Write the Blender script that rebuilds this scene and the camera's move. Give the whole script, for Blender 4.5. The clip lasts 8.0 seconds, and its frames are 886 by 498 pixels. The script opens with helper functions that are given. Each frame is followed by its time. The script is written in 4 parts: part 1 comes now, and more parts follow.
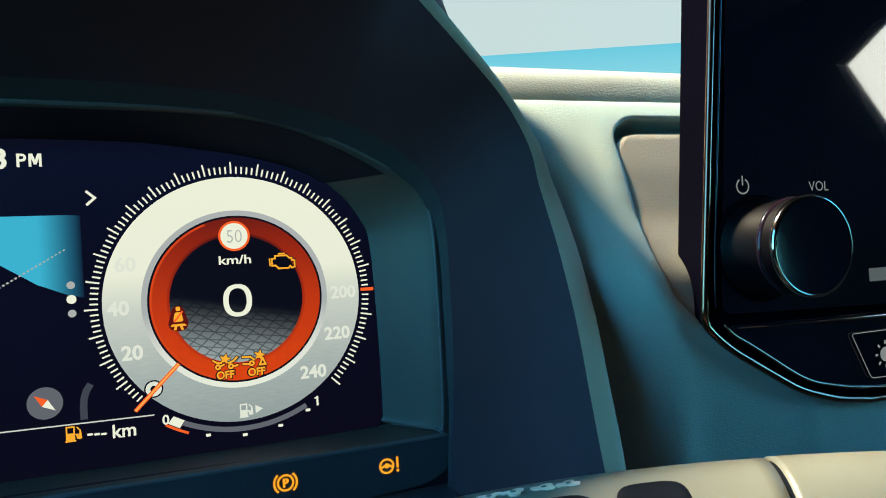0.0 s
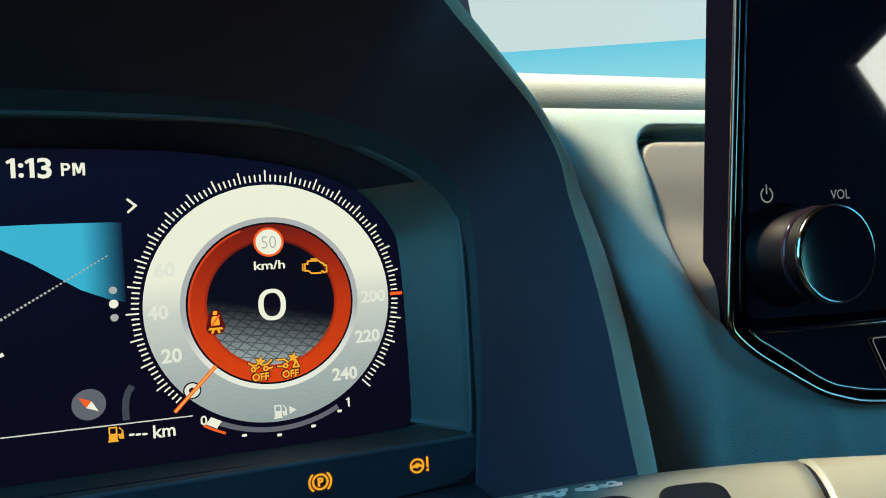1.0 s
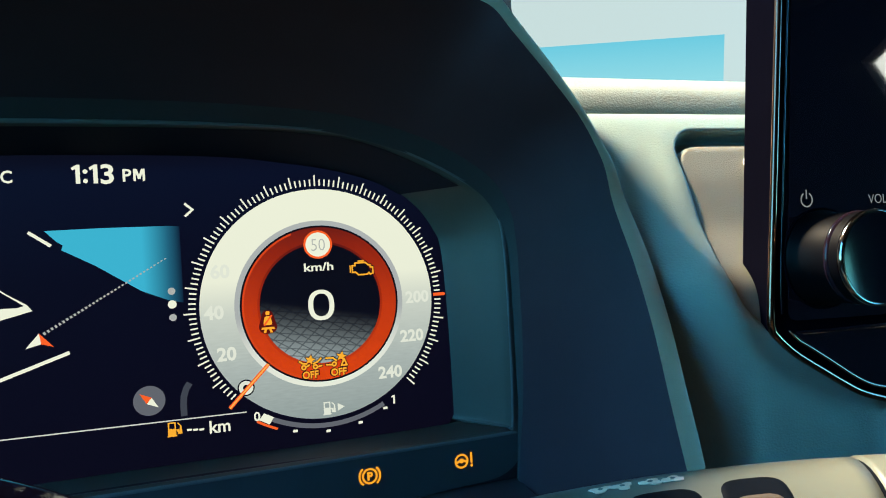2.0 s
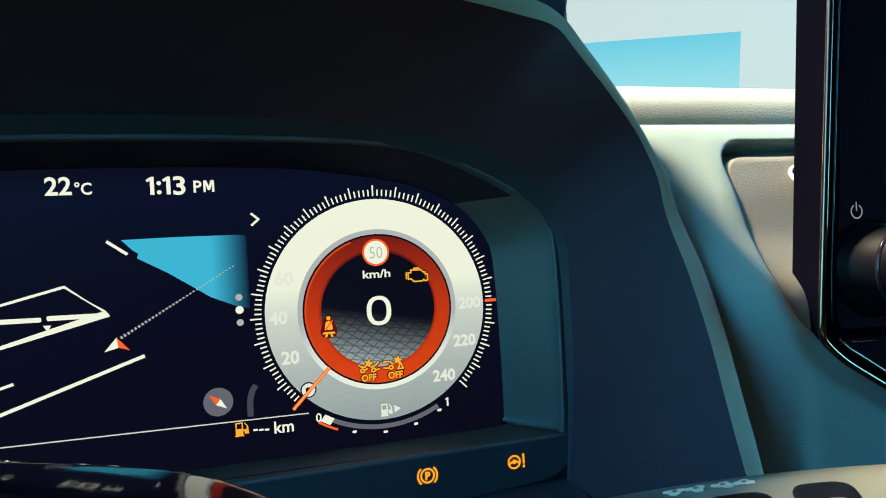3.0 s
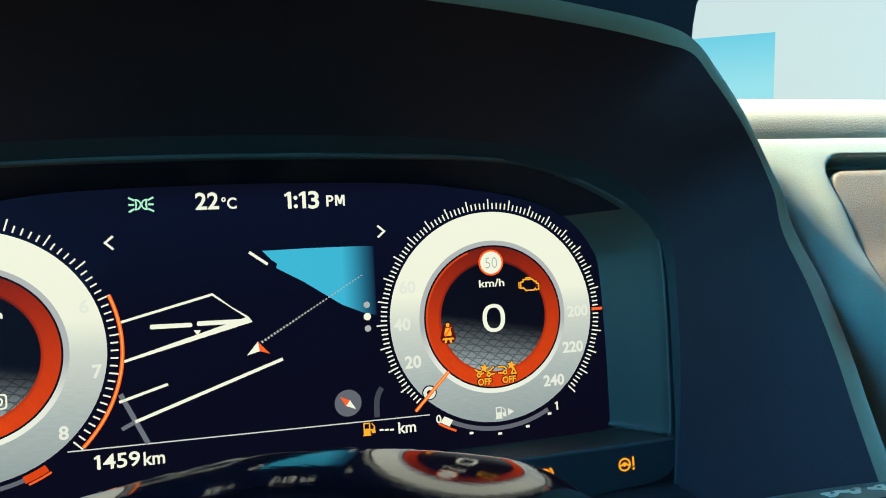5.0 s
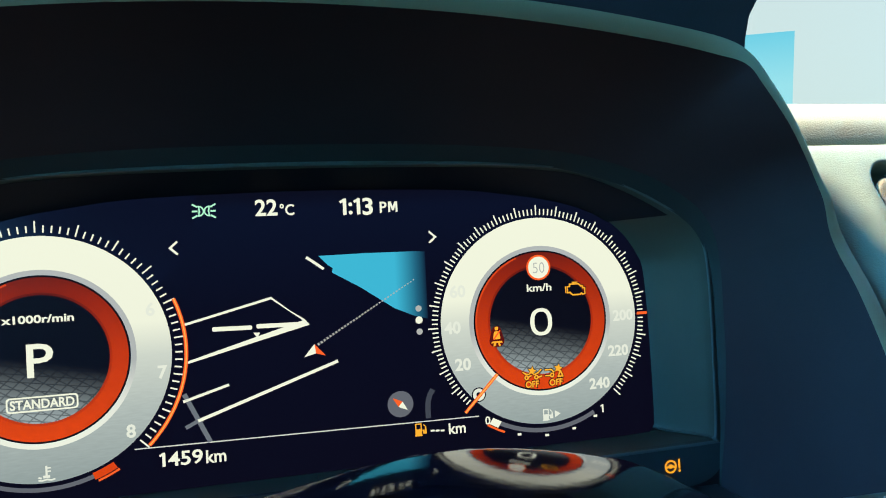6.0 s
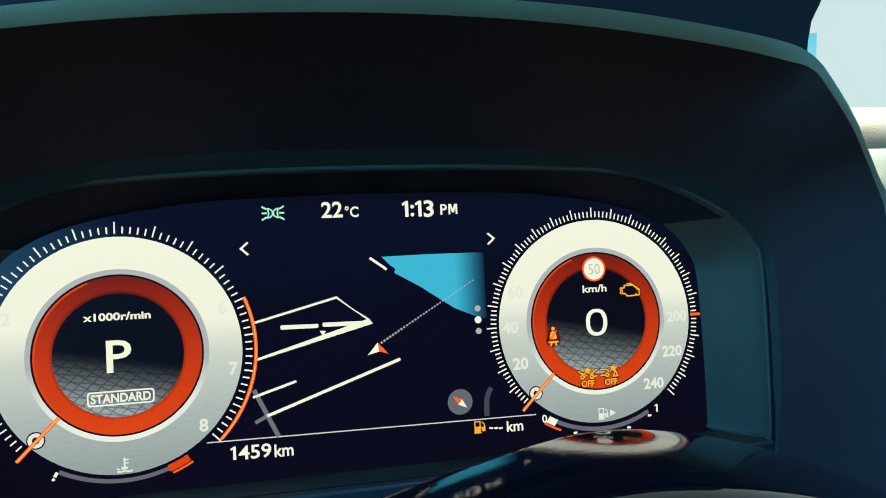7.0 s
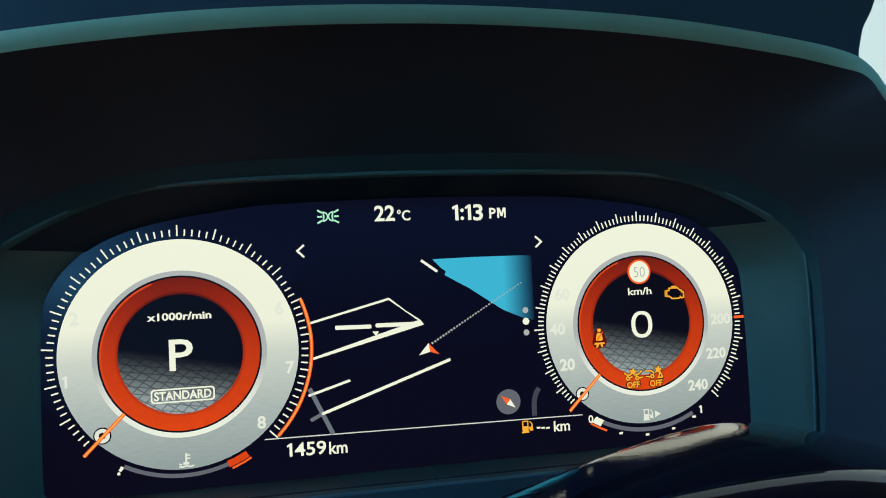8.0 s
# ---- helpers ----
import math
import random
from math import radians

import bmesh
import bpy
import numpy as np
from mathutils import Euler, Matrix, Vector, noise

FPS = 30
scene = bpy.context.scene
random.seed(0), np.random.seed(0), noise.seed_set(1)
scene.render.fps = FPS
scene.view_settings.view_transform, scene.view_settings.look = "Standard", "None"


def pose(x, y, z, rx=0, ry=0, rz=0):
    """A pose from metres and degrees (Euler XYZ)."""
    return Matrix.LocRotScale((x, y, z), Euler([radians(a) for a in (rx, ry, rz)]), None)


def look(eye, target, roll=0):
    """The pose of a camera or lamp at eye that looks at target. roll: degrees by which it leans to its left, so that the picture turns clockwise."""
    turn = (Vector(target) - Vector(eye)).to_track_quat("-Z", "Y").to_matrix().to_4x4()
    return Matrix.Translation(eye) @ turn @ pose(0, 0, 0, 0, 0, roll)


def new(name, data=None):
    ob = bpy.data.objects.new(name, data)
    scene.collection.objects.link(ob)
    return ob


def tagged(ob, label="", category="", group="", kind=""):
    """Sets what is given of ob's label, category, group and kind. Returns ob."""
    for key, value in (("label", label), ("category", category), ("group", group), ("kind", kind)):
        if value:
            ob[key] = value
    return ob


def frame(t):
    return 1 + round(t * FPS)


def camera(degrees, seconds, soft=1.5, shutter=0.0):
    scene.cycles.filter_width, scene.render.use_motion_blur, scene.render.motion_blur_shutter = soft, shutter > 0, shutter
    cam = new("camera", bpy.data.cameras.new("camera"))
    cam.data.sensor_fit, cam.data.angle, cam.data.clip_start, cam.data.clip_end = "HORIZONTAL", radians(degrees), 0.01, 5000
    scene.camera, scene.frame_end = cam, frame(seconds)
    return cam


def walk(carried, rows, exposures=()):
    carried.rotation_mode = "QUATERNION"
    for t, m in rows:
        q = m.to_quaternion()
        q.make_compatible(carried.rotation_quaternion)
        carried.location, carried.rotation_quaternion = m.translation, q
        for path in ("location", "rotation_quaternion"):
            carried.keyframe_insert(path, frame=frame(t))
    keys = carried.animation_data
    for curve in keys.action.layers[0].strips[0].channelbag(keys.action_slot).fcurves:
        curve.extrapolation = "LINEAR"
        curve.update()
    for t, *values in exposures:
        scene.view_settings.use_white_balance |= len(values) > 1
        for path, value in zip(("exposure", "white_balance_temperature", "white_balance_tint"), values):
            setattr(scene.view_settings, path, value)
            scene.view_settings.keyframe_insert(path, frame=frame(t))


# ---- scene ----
# ---------------------------------------------------------------- camera
# The cluster frame: u to the right, v away from the driver, w up along the
# instrument display, in units of one dial radius (S metres). The display
# leans back by LEAN_BACK degrees.
S = 0.0488
LEAN_BACK = 7.0
CAR = pose(0, 0, 1.05, -LEAN_BACK, 0, 0)
cam = camera(69.1, 8.0, soft=1.05)
PATH = [
    (0.0, -0.0019, -0.2413, 0.0105, 90.668, 3.509, -18.295),
    (0.5, -0.0069, -0.2438, 0.0134, 90.329, 3.538, -18.333),
    (1.0, -0.0123, -0.2445, 0.0139, 90.488, 3.487, -17.948),
    (1.5, -0.0193, -0.2458, 0.0147, 90.410, 3.483, -17.527),
    (3.0, -0.0446, -0.2515, 0.0211, 90.237, 3.319, -16.023),
    (3.5, -0.0549, -0.2531, 0.0230, 90.377, 3.277, -15.107),
    (4.0, -0.0646, -0.2545, 0.0242, 90.547, 3.181, -14.440),
    (4.5, -0.0741, -0.2544, 0.0249, 90.613, 3.136, -14.070),
    (6.0, -0.0972, -0.2580, 0.0285, 90.793, 2.972, -12.295),
    (6.5, -0.1071, -0.2590, 0.0293, 90.835, 2.869, -11.588),
    (7.0, -0.1156, -0.2607, 0.0282, 91.218, 2.813, -10.799),
    (7.5, -0.1242, -0.2623, 0.0294, 91.158, 2.688, -10.200),
    (8.0, -0.1315, -0.2638, 0.0289, 91.497, 2.639, -9.634),
]
EXPOSURE = 3.12
walk(cam, [(t, CAR @ pose(x, y, z, a, b, c)) for t, x, y, z, a, b, c in PATH], [(0.0, EXPOSURE), (1.5, EXPOSURE), (4.0, EXPOSURE + 0.09), (6.5, EXPOSURE + 0.09), (8.0, EXPOSURE + 0.05)])

# ---------------------------------------------------------------- light
SUN_FROM = Vector((-0.43, 0.44, 0.81)).normalized()
world = bpy.data.worlds.new("sky")
scene.world = world
world.use_nodes = True
wn = world.node_tree.nodes
sky = wn.new("ShaderNodeTexSky")
sky.sky_type = "NISHITA"
sky.sun_disc = False
sky.sun_elevation = math.asin(SUN_FROM.z)
sky.sun_rotation = math.atan2(SUN_FROM.x, SUN_FROM.y)
wn["Background"].inputs["Strength"].default_value = 0.18
tint = wn.new("ShaderNodeMix")
tint.data_type, tint.blend_type = "RGBA", "MULTIPLY"
tint.inputs["Factor"].default_value = 1.0
tint.inputs["B"].default_value = (0.205, 0.90, 1.12, 1)
world.node_tree.links.new(sky.outputs[0], tint.inputs["A"])
world.node_tree.links.new(tint.outputs["Result"], wn["Background"].inputs["Color"])
sun_data = bpy.data.lights.new("sun", "SUN")
sun_data.energy, sun_data.angle, sun_data.color = 2.4, radians(6.0), (1.0, 0.80, 0.54)
sun = new("sun", sun_data)
sun.matrix_world = look(SUN_FROM * 30, (0, 0, 0))

# ---------------------------------------------------------------- materials
MID = -1.96          # the middle of the display
SILL = -1.08         # its lower edge
DIM = 2 ** -EXPOSURE  # the display is this dim beside the daylight


def nodes_of(name):
    m = bpy.data.materials.new(name)
    m.use_nodes = True
    nt = m.node_tree
    return m, nt.nodes, nt.links, nt.nodes["Principled BSDF"]


def grained(name, colour, rough=0.6, spec=0.4, grain=0.0006, bump=0.25, vary=0.12, metal=0.0, stretch=(1, 1, 1), cells=False):
    """A surface with colour variation at two scales and a fine relief; grain is the relief's size in metres."""
    m, n, l, b = nodes_of(name)
    tc = n.new("ShaderNodeTexCoord")
    mp = n.new("ShaderNodeMapping")
    mp.inputs["Scale"].default_value = stretch
    l.new(tc.outputs["Object"], mp.inputs["Vector"])
    big = n.new("ShaderNodeTexNoise")
    big.inputs["Scale"].default_value = 22
    big.inputs["Detail"].default_value = 5
    fine = n.new("ShaderNodeTexVoronoi" if cells else "ShaderNodeTexNoise")
    fine.inputs["Scale"].default_value = 1 / grain
    if cells:
        fine.feature = "F1"
        fine.inputs["Detail"].default_value = 1.0
    else:
        fine.inputs["Detail"].default_value = 3
    l.new(mp.outputs[0], big.inputs["Vector"])
    l.new(mp.outputs[0], fine.inputs["Vector"])
    ramp = n.new("ShaderNodeValToRGB")
    lo, hi = [c * (1 - vary) for c in colour], [min(1, c * (1 + vary)) for c in colour]
    ramp.color_ramp.elements[0].position, ramp.color_ramp.elements[1].position = 0.3, 0.7
    ramp.color_ramp.elements[0].color, ramp.color_ramp.elements[1].color = (*lo, 1), (*hi, 1)
    l.new(big.outputs[0], ramp.inputs[0])
    l.new(ramp.outputs[0], b.inputs["Base Color"])
    r = n.new("ShaderNodeMapRange")
    r.inputs["To Min"].default_value, r.inputs["To Max"].default_value = rough * 0.88, min(1, rough * 1.12)
    l.new(big.outputs[0], r.inputs["Value"])
    l.new(r.outputs[0], b.inputs["Roughness"])
    b.inputs["Specular IOR Level"].default_value = spec
    b.inputs["Metallic"].default_value = metal
    if bump:
        bp = n.new("ShaderNodeBump")
        bp.inputs["Strength"].default_value = bump
        bp.inputs["Distance"].default_value = grain * 0.5
        l.new(fine.outputs[0], bp.inputs["Height"])
        l.new(bp.outputs[0], b.inputs["Normal"])
    return m


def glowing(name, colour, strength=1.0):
    """The lit picture of a display, a lamp behind a symbol, or a backdrop given its own glow."""
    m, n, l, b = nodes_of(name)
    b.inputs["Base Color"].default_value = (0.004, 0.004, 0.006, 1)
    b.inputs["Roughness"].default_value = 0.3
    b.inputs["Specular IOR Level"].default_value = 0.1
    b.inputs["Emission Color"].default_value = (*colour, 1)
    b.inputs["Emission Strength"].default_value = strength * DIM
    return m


def glowing_ramp(name, stops, axis="Z", lo=-1.0, hi=1.0, brushed=0.0, stretch=(8, 1, 260), skew=0.0):
    """The lit picture whose picture runs from one colour to the next along an axis of the display (dial radii)."""
    m = glowing(name, stops[0][1])
    n, l = m.node_tree.nodes, m.node_tree.links
    b = n["Principled BSDF"]
    tc = n.new("ShaderNodeTexCoord")
    sp = n.new("ShaderNodeSeparateXYZ")
    l.new(tc.outputs["Object"], sp.inputs[0])
    mr = n.new("ShaderNodeMapRange")
    off = MID if axis == "X" else SILL
    mr.inputs["From Min"].default_value, mr.inputs["From Max"].default_value = (lo - off) * S, (hi - off) * S
    along = sp.outputs[axis]
    if skew:
        lean = n.new("ShaderNodeMath")
        lean.operation = "MULTIPLY_ADD"
        lean.inputs[1].default_value = -skew
        l.new(sp.outputs["X"], lean.inputs[0])
        l.new(along, lean.inputs[2])
        along = lean.outputs[0]
    l.new(along, mr.inputs["Value"])
    ramp = n.new("ShaderNodeValToRGB")
    e = ramp.color_ramp.elements
    while len(e) < len(stops):
        e.new(0.5)
    for el, (p, c) in zip(e, stops):
        el.position, el.color = p, (*c, 1)
    l.new(mr.outputs[0], ramp.inputs[0])
    out = ramp.outputs[0]
    if brushed:
        mp = n.new("ShaderNodeMapping")
        mp.inputs["Scale"].default_value = [k / S for k in stretch]
        no = n.new("ShaderNodeTexNoise")
        no.inputs["Scale"].default_value = 0.5
        no.inputs["Detail"].default_value = 4
        l.new(tc.outputs["Object"], mp.inputs[0])
        l.new(mp.outputs[0], no.inputs["Vector"])
        k = n.new("ShaderNodeMapRange")
        k.inputs["From Min"].default_value, k.inputs["From Max"].default_value = 0.3, 0.7
        k.inputs["To Min"].default_value, k.inputs["To Max"].default_value = 1 - brushed, 1 + brushed
        l.new(no.outputs[0], k.inputs["Value"])
        low = n.new("ShaderNodeMapRange")
        low.inputs["From Min"].default_value, low.inputs["From Max"].default_value = 0.55, 0.25
        l.new(mr.outputs[0], low.inputs["Value"])
        mx = n.new("ShaderNodeMix")
        mx.inputs["A"].default_value = 1.0
        l.new(low.outputs[0], mx.inputs["Factor"])
        l.new(k.outputs[0], mx.inputs["B"])
        k = mx
        vm = n.new("ShaderNodeVectorMath")
        vm.operation = "SCALE"
        l.new(out, vm.inputs[0])
        l.new(k.outputs[0], vm.inputs["Scale"])
        out = vm.outputs[0]
    l.new(out, b.inputs["Emission Color"])
    return m


def glossy(name, colour, rough=0.06, spec=0.5, metal=0.0, coat=0.0):
    m, n, l, b = nodes_of(name)
    b.inputs["Base Color"].default_value = (*colour, 1)
    b.inputs["Specular IOR Level"].default_value = spec
    b.inputs["Metallic"].default_value = metal
    b.inputs["Coat Weight"].default_value = coat
    tc = n.new("ShaderNodeTexCoord")
    no = n.new("ShaderNodeTexNoise")
    no.inputs["Scale"].default_value, no.inputs["Detail"].default_value = 60, 6
    l.new(tc.outputs["Object"], no.inputs["Vector"])
    r = n.new("ShaderNodeMapRange")
    r.inputs["To Min"].default_value, r.inputs["To Max"].default_value = rough * 0.6, rough * 1.5
    l.new(no.outputs[0], r.inputs["Value"])
    l.new(r.outputs[0], b.inputs["Roughness"])
    return m


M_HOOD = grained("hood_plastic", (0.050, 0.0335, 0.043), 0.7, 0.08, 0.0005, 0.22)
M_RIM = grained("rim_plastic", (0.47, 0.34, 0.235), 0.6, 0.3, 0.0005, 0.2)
M_BAND = grained("band_plastic", (0.042, 0.039, 0.042), 0.6, 0.28, 0.0005, 0.2)
M_BEZEL = grained("bezel_plastic", (0.078, 0.062, 0.050), 0.45, 0.42, 0.0004, 0.12)
M_ROOF_SHADE = grained("recess_shade_black", (0.017, 0.014, 0.021), 0.7, 0.08, 0.0004, 0.1)
M_LIP = grained("lip_plastic", (0.13, 0.12, 0.12), 0.45, 0.45, 0.0004, 0.1)
M_PANEL = grained("lower_panel_plastic", (0.058, 0.056, 0.062), 0.45, 0.4, 0.0004, 0.08)
M_LEDGE = grained("ledge_plastic", (0.060, 0.050, 0.056), 0.33, 0.45, 0.0004, 0.03)
M_DASH = grained("dash_soft_skin", (0.27, 0.34, 0.30), 0.52, 0.4, 0.0008, 0.25, cells=True, stretch=(0.75, 0.9, 1.25))
M_DASH_FAR = grained("dash_top_skin", (0.24, 0.245, 0.195), 0.6, 0.35, 0.0010, 0.35, cells=True, stretch=(0.8, 1, 1))
M_POCKET = grained("pocket_leather", (0.195, 0.178, 0.135), 0.5, 0.45, 0.0006, 0.5, cells=True)
M_CABIN = grained("cabin_lining", (0.03, 0.03, 0.034), 0.9, 0.2, 0.002, 0.3)
M_CEILING = grained("roof_fabric", (0.10, 0.09, 0.09), 0.95, 0.1, 0.002, 0.3)
M_SHROUD = glossy("gloss_black_plastic", (0.003, 0.002, 0.005), 0.06, 0.36)
# a faint orange peel breaks up what the cover mirrors
peel, peel_bump, peel_at = (M_SHROUD.node_tree.nodes.new("ShaderNode" + k) for k in ("TexVoronoi", "Bump", "TexCoord"))
peel.feature, peel.inputs["Scale"].default_value = "SMOOTH_F1", 1100
peel_bump.inputs["Strength"].default_value, peel_bump.inputs["Distance"].default_value = 0.018, 0.0003
for a_, b_in in ((peel_at.outputs["Object"], peel.inputs["Vector"]), (peel.outputs["Distance"], peel_bump.inputs["Height"]), (peel_bump.outputs[0], M_SHROUD.node_tree.nodes["Principled BSDF"].inputs["Normal"])):
    M_SHROUD.node_tree.links.new(a_, b_in)
M_STALK = grained("stalk_satin_plastic", (0.118, 0.126, 0.102), 0.37, 0.58, 0.0004, 0.05)
M_STALK_DARK = grained("stalk_switch_plastic", (0.003, 0.005, 0.009), 0.6, 0.05, 0.0004, 0.05)
M_PRINT = grained("white_print", (0.88, 0.62, 0.48), 0.6, 0.3, 0.0005, 0.0)
M_GLASS_BLACK = glossy("black_screen_glass", (0.012, 0.007, 0.013), 0.03, 0.9)
M_SIDE = grained("screen_side_plastic", (0.0022, 0.0020, 0.0042), 0.8, 0.0, 0.0004, 0.05)
M_CHROME_RING = glossy("polished_chrome", (0.42, 0.33, 0.28), 0.10, 0.5, 1.0)
# red tint put in to offset the teal sky light that it mirrors
M_CHROME = glossy("warm_tinted_chrome", (0.24, 0.115, 0.075), 0.2, 0.5, 1.0)
M_KNOB = glossy("knob_black", (0.010, 0.006, 0.011), 0.10, 0.2)
M_KNOB_SIDE = grained("knob_side_plastic", (0.0015, 0.0015, 0.0025), 0.5, 0.05, 0.0004, 0.05)
M_CORD = grained("white_cord", (0.62, 0.60, 0.56), 0.5, 0.4, 0.0006, 0.2)
M_GREY_BAR = glowing("backlit_grey_bars", (0.085, 0.09, 0.085), 1.0)
M_GREY_PRINT = glowing("backlit_grey_print", (0.22, 0.235, 0.22), 1.0)

WHITE = (0.84, 0.87, 0.69)
G_WHITE = glowing("lit_white", WHITE)
G_NAVY = glowing_ramp("lit_navy", [(0, (0.0030, 0.0024, 0.0085)), (0.6, (0.0027, 0.0026, 0.0105)), (0.93, (0.0030, 0.0050, 0.0185)), (1, (0.0030, 0.0028, 0.0085))], "Z", -1.1, 1.2)
G_HAZE = glowing_ramp("lit_blue_haze", [(0, (0.0028, 0.0028, 0.0105)), (0.28, (0.004, 0.010, 0.028)), (0.50, (0.012, 0.048, 0.100)), (0.66, (0.009, 0.034, 0.078)), (0.90, (0.0032, 0.0050, 0.019)), (1, (0.0030, 0.0042, 0.016))], "Z", -2.2, 0.1, skew=-0.60)
G_DIAL = glowing_ramp("lit_dial", [(0.0, (0.27, 0.33, 0.32)), (0.25, (0.40, 0.46, 0.43)), (0.48, (0.58, 0.63, 0.55)), (0.62, (0.82, 0.85, 0.68)), (1, (0.84, 0.87, 0.69))], "Z", -0.92, 0.92, 0.06, (22, 1, 150))
G_BAND = glowing_ramp("lit_band", [(0, (0.80, 0.84, 0.70)), (0.22, (0.72, 0.75, 0.66)), (0.45, (0.40, 0.43, 0.42)), (1, (0.42, 0.45, 0.44))], "Z", -0.66, 0.66)
G_RED = glowing_ramp("lit_red", [(0, (0.68, 0.056, 0.005)), (0.5, (0.50, 0.036, 0.005)), (0.85, (0.27, 0.017, 0.005)), (1, (0.15, 0.012, 0.007))], "Z", -0.6, 0.6, 0.08, (30, 1, 30))
G_RED_EDGE = glowing_ramp("lit_red_edge", [(0, (0.52, 0.040, 0.005)), (0.5, (0.36, 0.022, 0.004)), (1, (0.09, 0.007, 0.006))], "Z", -0.5, 0.5)
G_RED_LIT = glowing("lit_red_lit", (0.66, 0.060, 0.010))
G_BLACK = glowing("lit_black", (0.003, 0.003, 0.006))
G_ORANGE = glowing("lit_orange", (1.0, 0.42, 0.08))
G_REDLINE = glowing("lit_red_orange", (0.95, 0.12, 0.02))
G_DARK_RED = glowing("lit_dark_red", (0.10, 0.006, 0.004))
G_AMBER = glowing("lit_amber", (0.95, 0.42, 0.03))
G_LAMP = glowing("amber_lamp", (1.0, 0.37, 0.02), 1.15)
G_LAKE = glowing_ramp("lit_lake", [(0, (0.045, 0.45, 0.62)), (0.70, (0.045, 0.44, 0.62)), (0.9, (0.015, 0.12, 0.20)), (1, (0.004, 0.010, 0.03))], "X", -1.87, -0.99)
G_GREEN = glowing("lit_green", (0.42, 0.86, 0.58))
G_GREY = glowing("lit_grey", (0.12, 0.13, 0.15))
G_DOT = glowing("lit_dot_grey", (0.40, 0.42, 0.40))
G_NUM = glowing("lit_numeral", (0.74, 0.78, 0.66))
G_ROAD2 = glowing("lit_road_grey", (0.14, 0.16, 0.18))
G_ROAD3 = glowing("lit_dim_road", (0.05, 0.058, 0.075))
G_DIVIDER = glowing("lit_divider", (0.60, 0.63, 0.55))

# ---------------------------------------------------------------- mesh helpers
BASE = {}


def thing(name, base, label, category, kind="", group=""):
    """An Empty at the thing's base (cluster units) that parents its parts."""
    ob = new(name)
    ob.empty_display_size = 0.02
    ob.matrix_world = CAR @ Matrix.Translation(Vector(base) * S)
    BASE[ob.name] = Vector(base)
    return tagged(ob, label, category, group, kind)


def part(name, bm, material, parent, label="", smooth=False, kind=""):
    """Links a bmesh, drawn in cluster units, as one mesh under a thing or a part."""
    root = parent
    while root.parent:
        root = root.parent
    bm.transform(Matrix.Scale(S, 4) @ Matrix.Translation(-BASE[root.name]))
    bmesh.ops.recalc_face_normals(bm, faces=bm.faces) if smooth or len(bm.faces) > 1 else None
    me = bpy.data.meshes.new(name)
    bm.to_mesh(me)
    bm.free()
    if smooth:
        me.shade_smooth()
    me.materials.append(material)
    ob = new(name, me)
    ob.parent = parent
    return tagged(ob, label, "", "", kind)


def solo(name, bm, material, base, label, category, kind="", smooth=False):
    """A thing that is one mesh."""
    bm.transform(Matrix.Scale(S, 4) @ Matrix.Translation(-Vector(base)))
    bmesh.ops.recalc_face_normals(bm, faces=bm.faces)
    me = bpy.data.meshes.new(name)
    bm.to_mesh(me)
    bm.free()
    if smooth:
        me.shade_smooth()
    me.materials.append(material)
    ob = new(name, me)
    ob.matrix_world = CAR @ Matrix.Translation(Vector(base) * S)
    return tagged(ob, label, category, "", kind)


def curve(points, count, closed=False):
    """A smooth line through points (tuples of any length), sampled evenly."""
    p = [Vector(q) for q in points]
    out = []
    k = len(p)
    for i in range(k if closed else k - 1):
        if closed:
            a, b, c, d = p[i - 1], p[i], p[(i + 1) % k], p[(i + 2) % k]
        else:
            a, b, c, d = p[max(i - 1, 0)], p[i], p[i + 1], p[min(i + 2, k - 1)]
        for j in range(12):
            t = j / 12
            out.append(0.5 * ((2 * b) + (c - a) * t + (2 * a - 5 * b + 4 * c - d) * t * t + (3 * b - a - 3 * c + d) * t ** 3))
    out.append(p[0].copy() if closed else p[-1].copy())
    length = [0.0]
    for a, b in zip(out, out[1:]):
        length.append(length[-1] + (b - a).length)
    res, i = [], 0
    for s in range(count):
        g = length[-1] * s / (count if closed else count - 1)
        while i < len(out) - 2 and length[i + 1] < g:
            i += 1
        seg = length[i + 1] - length[i]
        res.append(out[i].lerp(out[i + 1], (g - length[i]) / seg if seg else 0))
    return res


def loft(rows, closed=False):
    """A sheet of quads through rows of points of equal number."""
    bm = bmesh.new()
    vs = [[bm.verts.new(q) for q in row] for row in rows]
    n = len(vs[0])
    for a, b in zip(vs, vs[1:]):
        for i in range(n if closed else n - 1):
            j = (i + 1) % n
            bm.faces.new((a[i], a[j], b[j], b[i]))
    return bm


def flat(polys, v):
    """Flat figures on the display: polygons in (u, w) at depth v, facing the driver."""
    bm = bmesh.new()
    for poly in polys:
        f = bm.faces.new([bm.verts.new((a, v, b)) for a, b in poly])
        f.normal_update()
        if f.normal.y > 0:
            f.normal_flip()
    return bm


def slab(poly, v0, v1):
    """A polygon in (u, w) with thickness from v0 (front) to v1."""
    bm = bmesh.new()
    a = [bm.verts.new((x, v0, z)) for x, z in poly]
    b = [bm.verts.new((x, v1, z)) for x, z in poly]
    bm.faces.new(a)
    bm.faces.new(b[::-1])
    n = len(a)
    for i in range(n):
        bm.faces.new((a[i], b[i], b[(i + 1) % n], a[(i + 1) % n]))
    bmesh.ops.recalc_face_normals(bm, faces=bm.faces)
    return bm


